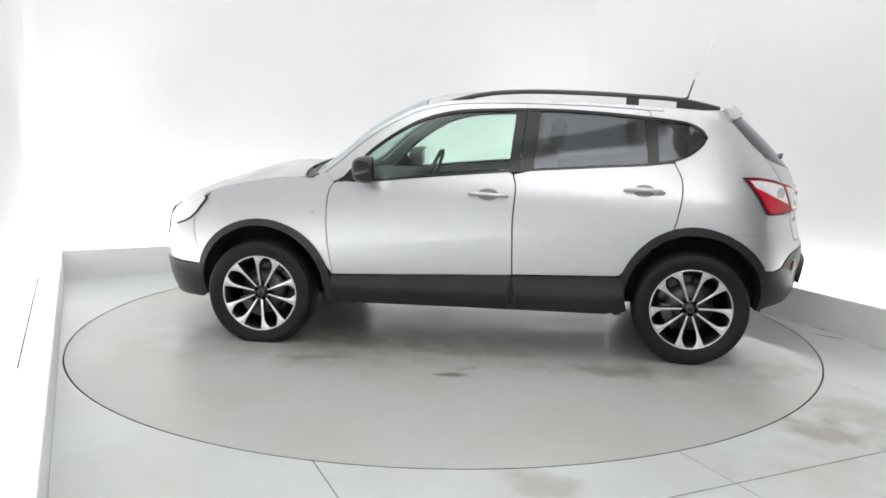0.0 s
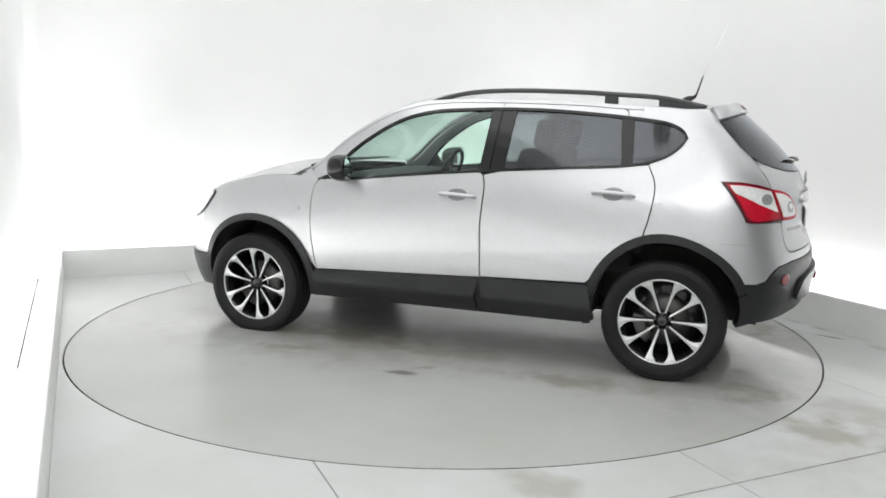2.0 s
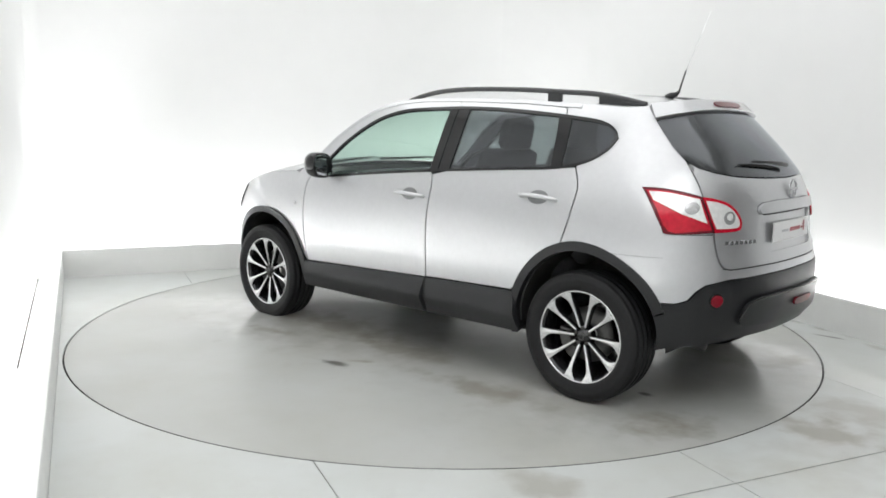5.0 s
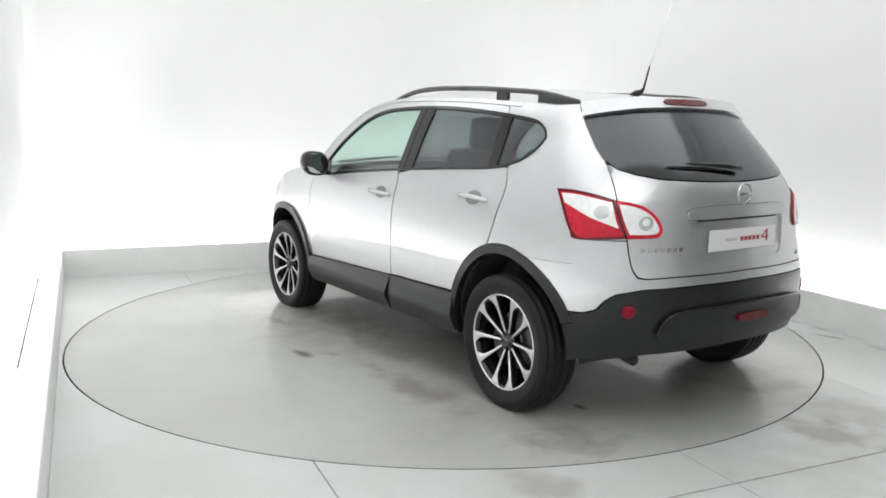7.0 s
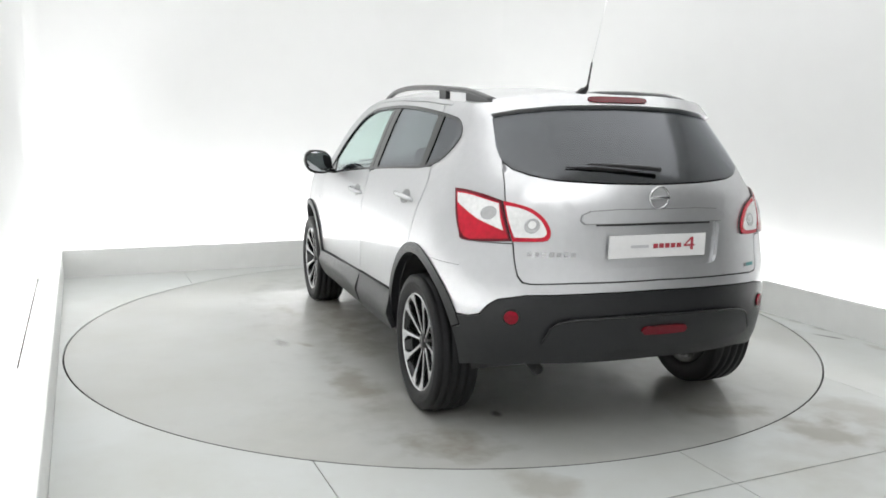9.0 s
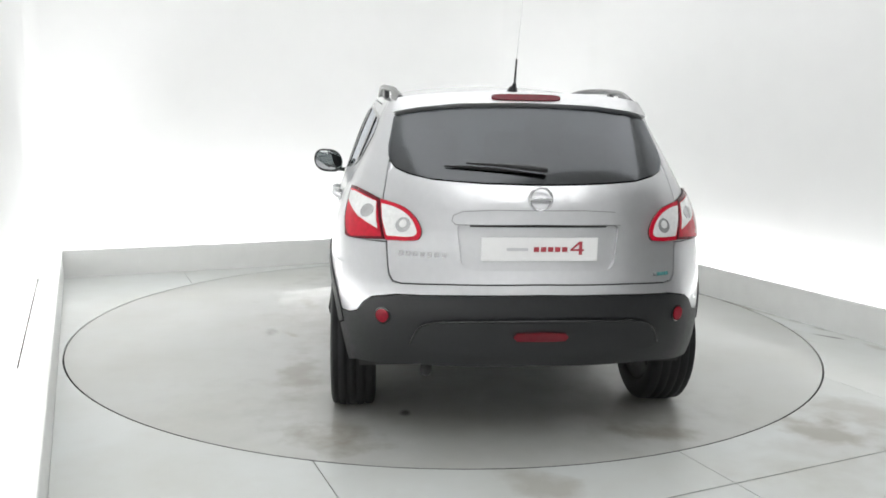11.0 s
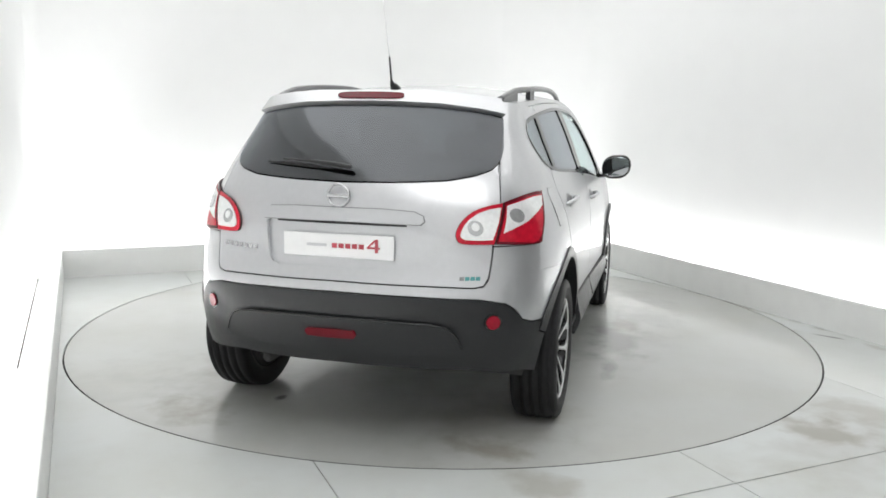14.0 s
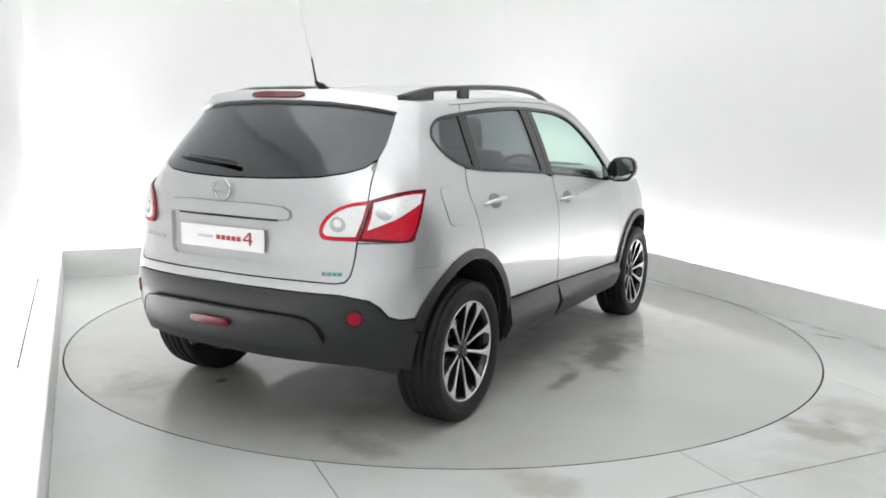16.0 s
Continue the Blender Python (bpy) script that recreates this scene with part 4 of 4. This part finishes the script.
    for pts in (((-0.130, 0.882), (-0.188, 0.882), (-0.188, 0.890), (-0.130, 0.890)), ((-0.166, 0.866), (-0.180, 0.866), (-0.180, 0.922), (-0.166, 0.922)), ((-0.130, 0.888), (-0.140, 0.888), (-0.180, 0.922), (-0.166, 0.922))):
        bm.faces.new([bm.verts.new((px - 0.0058 - 0.0002 * len(bm.faces), y, z)) for y, z in pts])
    part("print_figure", bm, PRINT_RED, plate, smooth=False)
    # rear bumper: silver upper part, black lower part, an inset and its lamps
    up = across_rear([(-QR, 0.742), (-2.2, 0.736), (-2.02, 0.729), (-1.98, 0.735), (-1.962, 0.762), (-1.956, 0.80), (-1.938, 0.896), (-1.705, 0.897), (-1.705, 0.7875), (-1.478, 0.7875)] + arch(ARCH_R, *RA_OUT, 113, 151, 12)[1:]
                     + [(-1.69, 0.575), (-1.75, 0.575), (-1.80, 0.592), (-1.835, 0.635), (-1.88, 0.665), (-2.0, 0.688), (-2.3, 0.700), (-QR, 0.705)])
    bumper = panel("rear_bumper", up, PAINT, car, 1, 0.0, 0.016, step=0.06, label="silver rear bumper with black lower half")
    low = across_rear([(-QR, 0.700), (-2.3, 0.695), (-2.0, 0.683), (-1.88, 0.660), (-1.84, 0.630), (-1.805, 0.587), (-1.75, 0.570), (-1.69, 0.570)] + arch(ARCH_R, *RA_OUT, 152, 158, 2)[1:] + arch(ARCH_R, *RA_IN, 158, 181, 6)
                      + [(-1.76, 0.350), (-1.90, 0.362), (-2.1, 0.388), (-QR, 0.402)])
    lower = panel("bumper_lower", low, PLASTIC, bumper, 1, 0.004, 0.05, step=0.06, label="black textured lower bumper")
    inset = across_rear([(-QR, 0.600), (-2.415, 0.598), (-2.20, 0.588), (-2.13, 0.572), (-2.098, 0.548), (-2.066, 0.485), (-2.085, 0.462), (-2.3, 0.455), (-QR, 0.452)])
    panel("bumper_inset", inset, PLASTIC, bumper, 1, 0.026, 0.03, step=0.06, label="raised black bumper inset")
    lip = [(q, z) for q, z in inset if z > 0.47]
    half = sorted([a for a in lip if a[0] >= -QR - 0.001], key=lambda a: a[0])
    run = [(-2 * QR - q, z) for q, z in reversed(half) if q > -QR + 0.01] + half
    part("inset_lip", tube_bm([on_skin(q, z, 0.025) for q, z in curve(run, 4)], (0.0045,) * len(curve(run, 4)), 8, 1.0), GLOSS_BLACK, bumper, "glossy black moulded lip")
    fog = across_rear([(-QR, 0.556), (-QR + 0.10, 0.553), (-QR + 0.115, 0.536), (-QR + 0.10, 0.520), (-QR, 0.518)])
    panel("fog_lamp", fog, DARK_RED, bumper, 1, 0.038, 0.02, step=0.05, label="dark red rear fog lamp")
    valance = across_rear([(-QR, 0.43), (-1.78, 0.40), (-1.78, 0.352), (-2.0, 0.368), (-QR, 0.378)])
    panel("valance", valance, UNDER, bumper, 1, -0.06, 0.02)
    for s in (1, -1):
        c = [(-1.938 + 0.029 * math.cos(a), 0.588 + 0.029 * math.sin(a)) for a in np.linspace(0, 6.283, 25)[:-1]]
        panel("reflector", c, REFLECTOR_RED, bumper, s, 0.011, 0.012, step=0.05, label="round red reflector")
        c2 = [(-1.938 + 0.037 * math.cos(a), 0.588 + 0.037 * math.sin(a)) for a in np.linspace(0, 6.283, 25)[:-1]]
        panel("reflector_rim", c2, GLOSS_BLACK, bumper, s, 0.007, 0.012, step=0.05)
    # silencer end under the bumper
    part("exhaust_pipe", tube_bm([(-1.4, 0.42, 0.31), (-1.70, 0.44, 0.31), (-1.80, 0.45, 0.30)], (0.026, 0.026, 0.026), 12), UNDER, car, "dull steel exhaust pipe")


def build_front(car):
    low = across_front([(QF, 0.46), (2.2, 0.455), (1.78, 0.470)] + arch(ARCH_F, *FA_OUT, 17, -8, 5) + [(1.80, 0.25), (2.1, 0.23), (QF, 0.22)])
    up = across_front([(QF, 0.70), (2.24, 0.695), (2.05, 0.703), (1.93, 0.738), (1.865, 0.775), (1.845, 0.70), (1.772, 0.50), (1.79, 0.478), (2.2, 0.462), (QF, 0.466)])
    bumper = panel("front_bumper", up, PAINT, car, label="silver front bumper with black lower half")
    panel("bumper_lower", low, PLASTIC, bumper, 1, 0.010, 0.05, label="black textured lower bumper")
    grille = across_front([(QF, 0.79), (2.38, 0.79), (2.30, 0.74), (2.36, 0.60), (QF, 0.58)])
    panel("grille", grille, GLOSS_BLACK, bumper, 1, 0.008, 0.02)


def build_cabin(car):
    """Floor, dashboard, seats and steering wheel, seen through the glass."""
    part("floor_pan", box_bm(-0.02, 0, 0.34, 2.9, 1.0, 0.12, 0.03), UNDER, car)
    part("floor_pan", box_bm(0.0, 0, 0.33, 1.72, 1.58, 0.14, 0.03), UNDER, car)
    part("engine_bay", box_bm(1.45, 0, 0.55, 1.0, 0.96, 0.55, 0.05), UNDER, car)
    part("luggage_floor", box_bm(-1.50, 0, 0.72, 0.75, 1.0, 0.06, 0.01), TRIM_CLOTH, car)
    part("parcel_shelf", box_bm(-1.52, 0, 1.08, 0.55, 1.10, 0.02, 0.005), TRIM_CLOTH, car)
    dash = box_bm(0.72, 0, 0.92, 0.45, 1.42, 0.26, 0.07, 4)
    part("dashboard", dash, TRIM_CLOTH, car, "dark grey dashboard")
    ring = []
    for k in range(33):
        a = 2 * math.pi * k / 32
        ring.append((0.42 - 0.07 * math.sin(a), -0.36 + 0.185 * math.cos(a), 1.02 + 0.172 * math.sin(a)))
    wheel = part("steering_wheel", tube_bm(ring, [0.014] * 33, 8), TRIM_CLOTH, car, "dark steering wheel")
    part("wheel_boss", tube_bm([(0.43, -0.36, 1.02), (0.56, -0.36, 0.98)], (0.06, 0.04), 12), TRIM_CLOTH, wheel)

    def seat(x, y, w, mat):
        s = part("car_seat", box_bm(x, y, 0.62, 0.50, w, 0.16, 0.05, 3), mat, car, "dark cloth seat with a head restraint")
        b = box_bm(0, 0, 0.30, 0.13, w * 0.96, 0.62, 0.05, 3)
        bmesh.ops.transform(b, verts=b.verts[:], matrix=pose(x - 0.24, y, 0.66, 0, -16, 0))
        part("seat_back", b, mat, s)
        return s

    for y in (0.36, -0.36):
        s = seat(-0.05, y, 0.50, TRIM_CLOTH)
        h = box_bm(0, 0, 0, 0.10, 0.26, 0.19, 0.045, 3)
        bmesh.ops.transform(h, verts=h.verts[:], matrix=pose(-0.50, y, 1.34, 0, -12, 0))
        part("head_restraint", h, TRIM_CLOTH, s)
        for d in (-0.06, 0.06):
            part("restraint_post", tube_bm([(-0.465, y + d, 1.22), (-0.49, y + d, 1.32)], (0.006, 0.006), 8), STEEL, s)
    s = seat(-0.85, 0, 1.24, TRIM_CLOTH)
    for y in (0.38, 0.0, -0.38):
        h = box_bm(0, 0, 0, 0.09, 0.25, 0.15, 0.04, 3)
        bmesh.ops.transform(h, verts=h.verts[:], matrix=pose(-1.26, y, 1.29, 0, -12, 0))
        part("head_restraint", h, TRIM_CLOTH, s)


def build_car():
    car = tagged(new("car"), "silver five-door crossover car with black lower cladding and dark roof rails", "car")
    part("roof", top_bm(-QR + 0.002, 0.30, 60), PAINT, car, "silver painted roof")
    part("windscreen", top_bm(0.31, 0.965, 20, -0.955, 0.955, 20, 0.0, 0.006), CLEAR_GLASS, car, "clear windscreen").visible_shadow = False
    part("windscreen_edge", top_bm(0.31, 0.965, 20, 0.957, 1.0, 2, 0.0, 0.02), PAINT, car)
    part("windscreen_edge", top_bm(0.31, 0.965, 20, -1.0, -0.957, 2, 0.0, 0.02), PAINT, car)
    part("scuttle", top_bm(0.968, 1.03, 3, -0.97, 0.97, 20, -0.012, 0.02), PLASTIC, car, "black plastic scuttle panel")
    part("bonnet", top_bm(1.035, QF - 0.002, 30, -0.985, 0.985), PAINT, car, "silver bonnet")
    for y0, y1 in ((0.55, 0.05), (-0.05, -0.55)):
        a = [on_top(1.0 - 0.012 * k, (y0 + (y1 - y0) * k / 4) / 0.82, 0.014) for k in range(5)]
        part("front_wiper", tube_bm(a, (0.010, 0.010, 0.009, 0.008, 0.006), 8), PLASTIC, car, "black windscreen wiper")
    build_tail(car)
    build_front(car)
    for side in (1, -1):
        build_flank(car, side)
    build_cabin(car)
    # aerial on the roof
    b = on_top(-1.372, 0.0)
    aerial = part("aerial", tube_bm([(b.x + 0.02, 0, b.z - 0.004), (b.x, 0, b.z + 0.014), (b.x - 0.03, 0, b.z + 0.024), (b.x - 0.045, 0, b.z + 0.04)], (0.030, 0.020, 0.012, 0.007), 10), PLASTIC, car, "black whip aerial")
    part("aerial_rod", tube_bm([(b.x - 0.040, 0, b.z + 0.03), (b.x - 0.075, 0, b.z + 0.15)], (0.0055, 0.0045), 8), PLASTIC, aerial)
    part("aerial_rod", tube_bm([(b.x - 0.075, 0, b.z + 0.15), (b.x - 0.20, 0, b.z + 0.46)], (0.0015, 0.0009), 6), CHROME, aerial)
    # wheels
    wheel = build_wheel()
    wheel.parent = car
    wheel.matrix_basis = pose(AF + 0.014, 0.786, 0.314, 0, 23, 0)
    wheel["label"] = "ten-spoke black and silver alloy wheel"
    copy_thing(wheel, pose(AR, 0.775, 0.334, 0, 1, 0))
    copy_thing(wheel, pose(AF + 0.014, -0.786, 0.314, 0, 7, 180))
    copy_thing(wheel, pose(AR, -0.775, 0.334, 0, 20, 180))
    return car


build_room()
turntable = build_turntable()
car = build_car()


def motions():
    """The turntable turns, and carries the car, which stands a little off its middle."""
    times = [0.5 * k for k in range(33)]
    walk(turntable, [(t, pose(0, 0, 0, 0, 0, turn(t))) for t in times])
    rows = []
    for t in times:
        a = radians(turn(t))
        ox, oy = -0.250, -0.153
        rows.append((t, pose(ox * math.cos(a) - oy * math.sin(a), ox * math.sin(a) + oy * math.cos(a), 0, 0, 0, turn(t))))
    walk(car, rows)


motions()
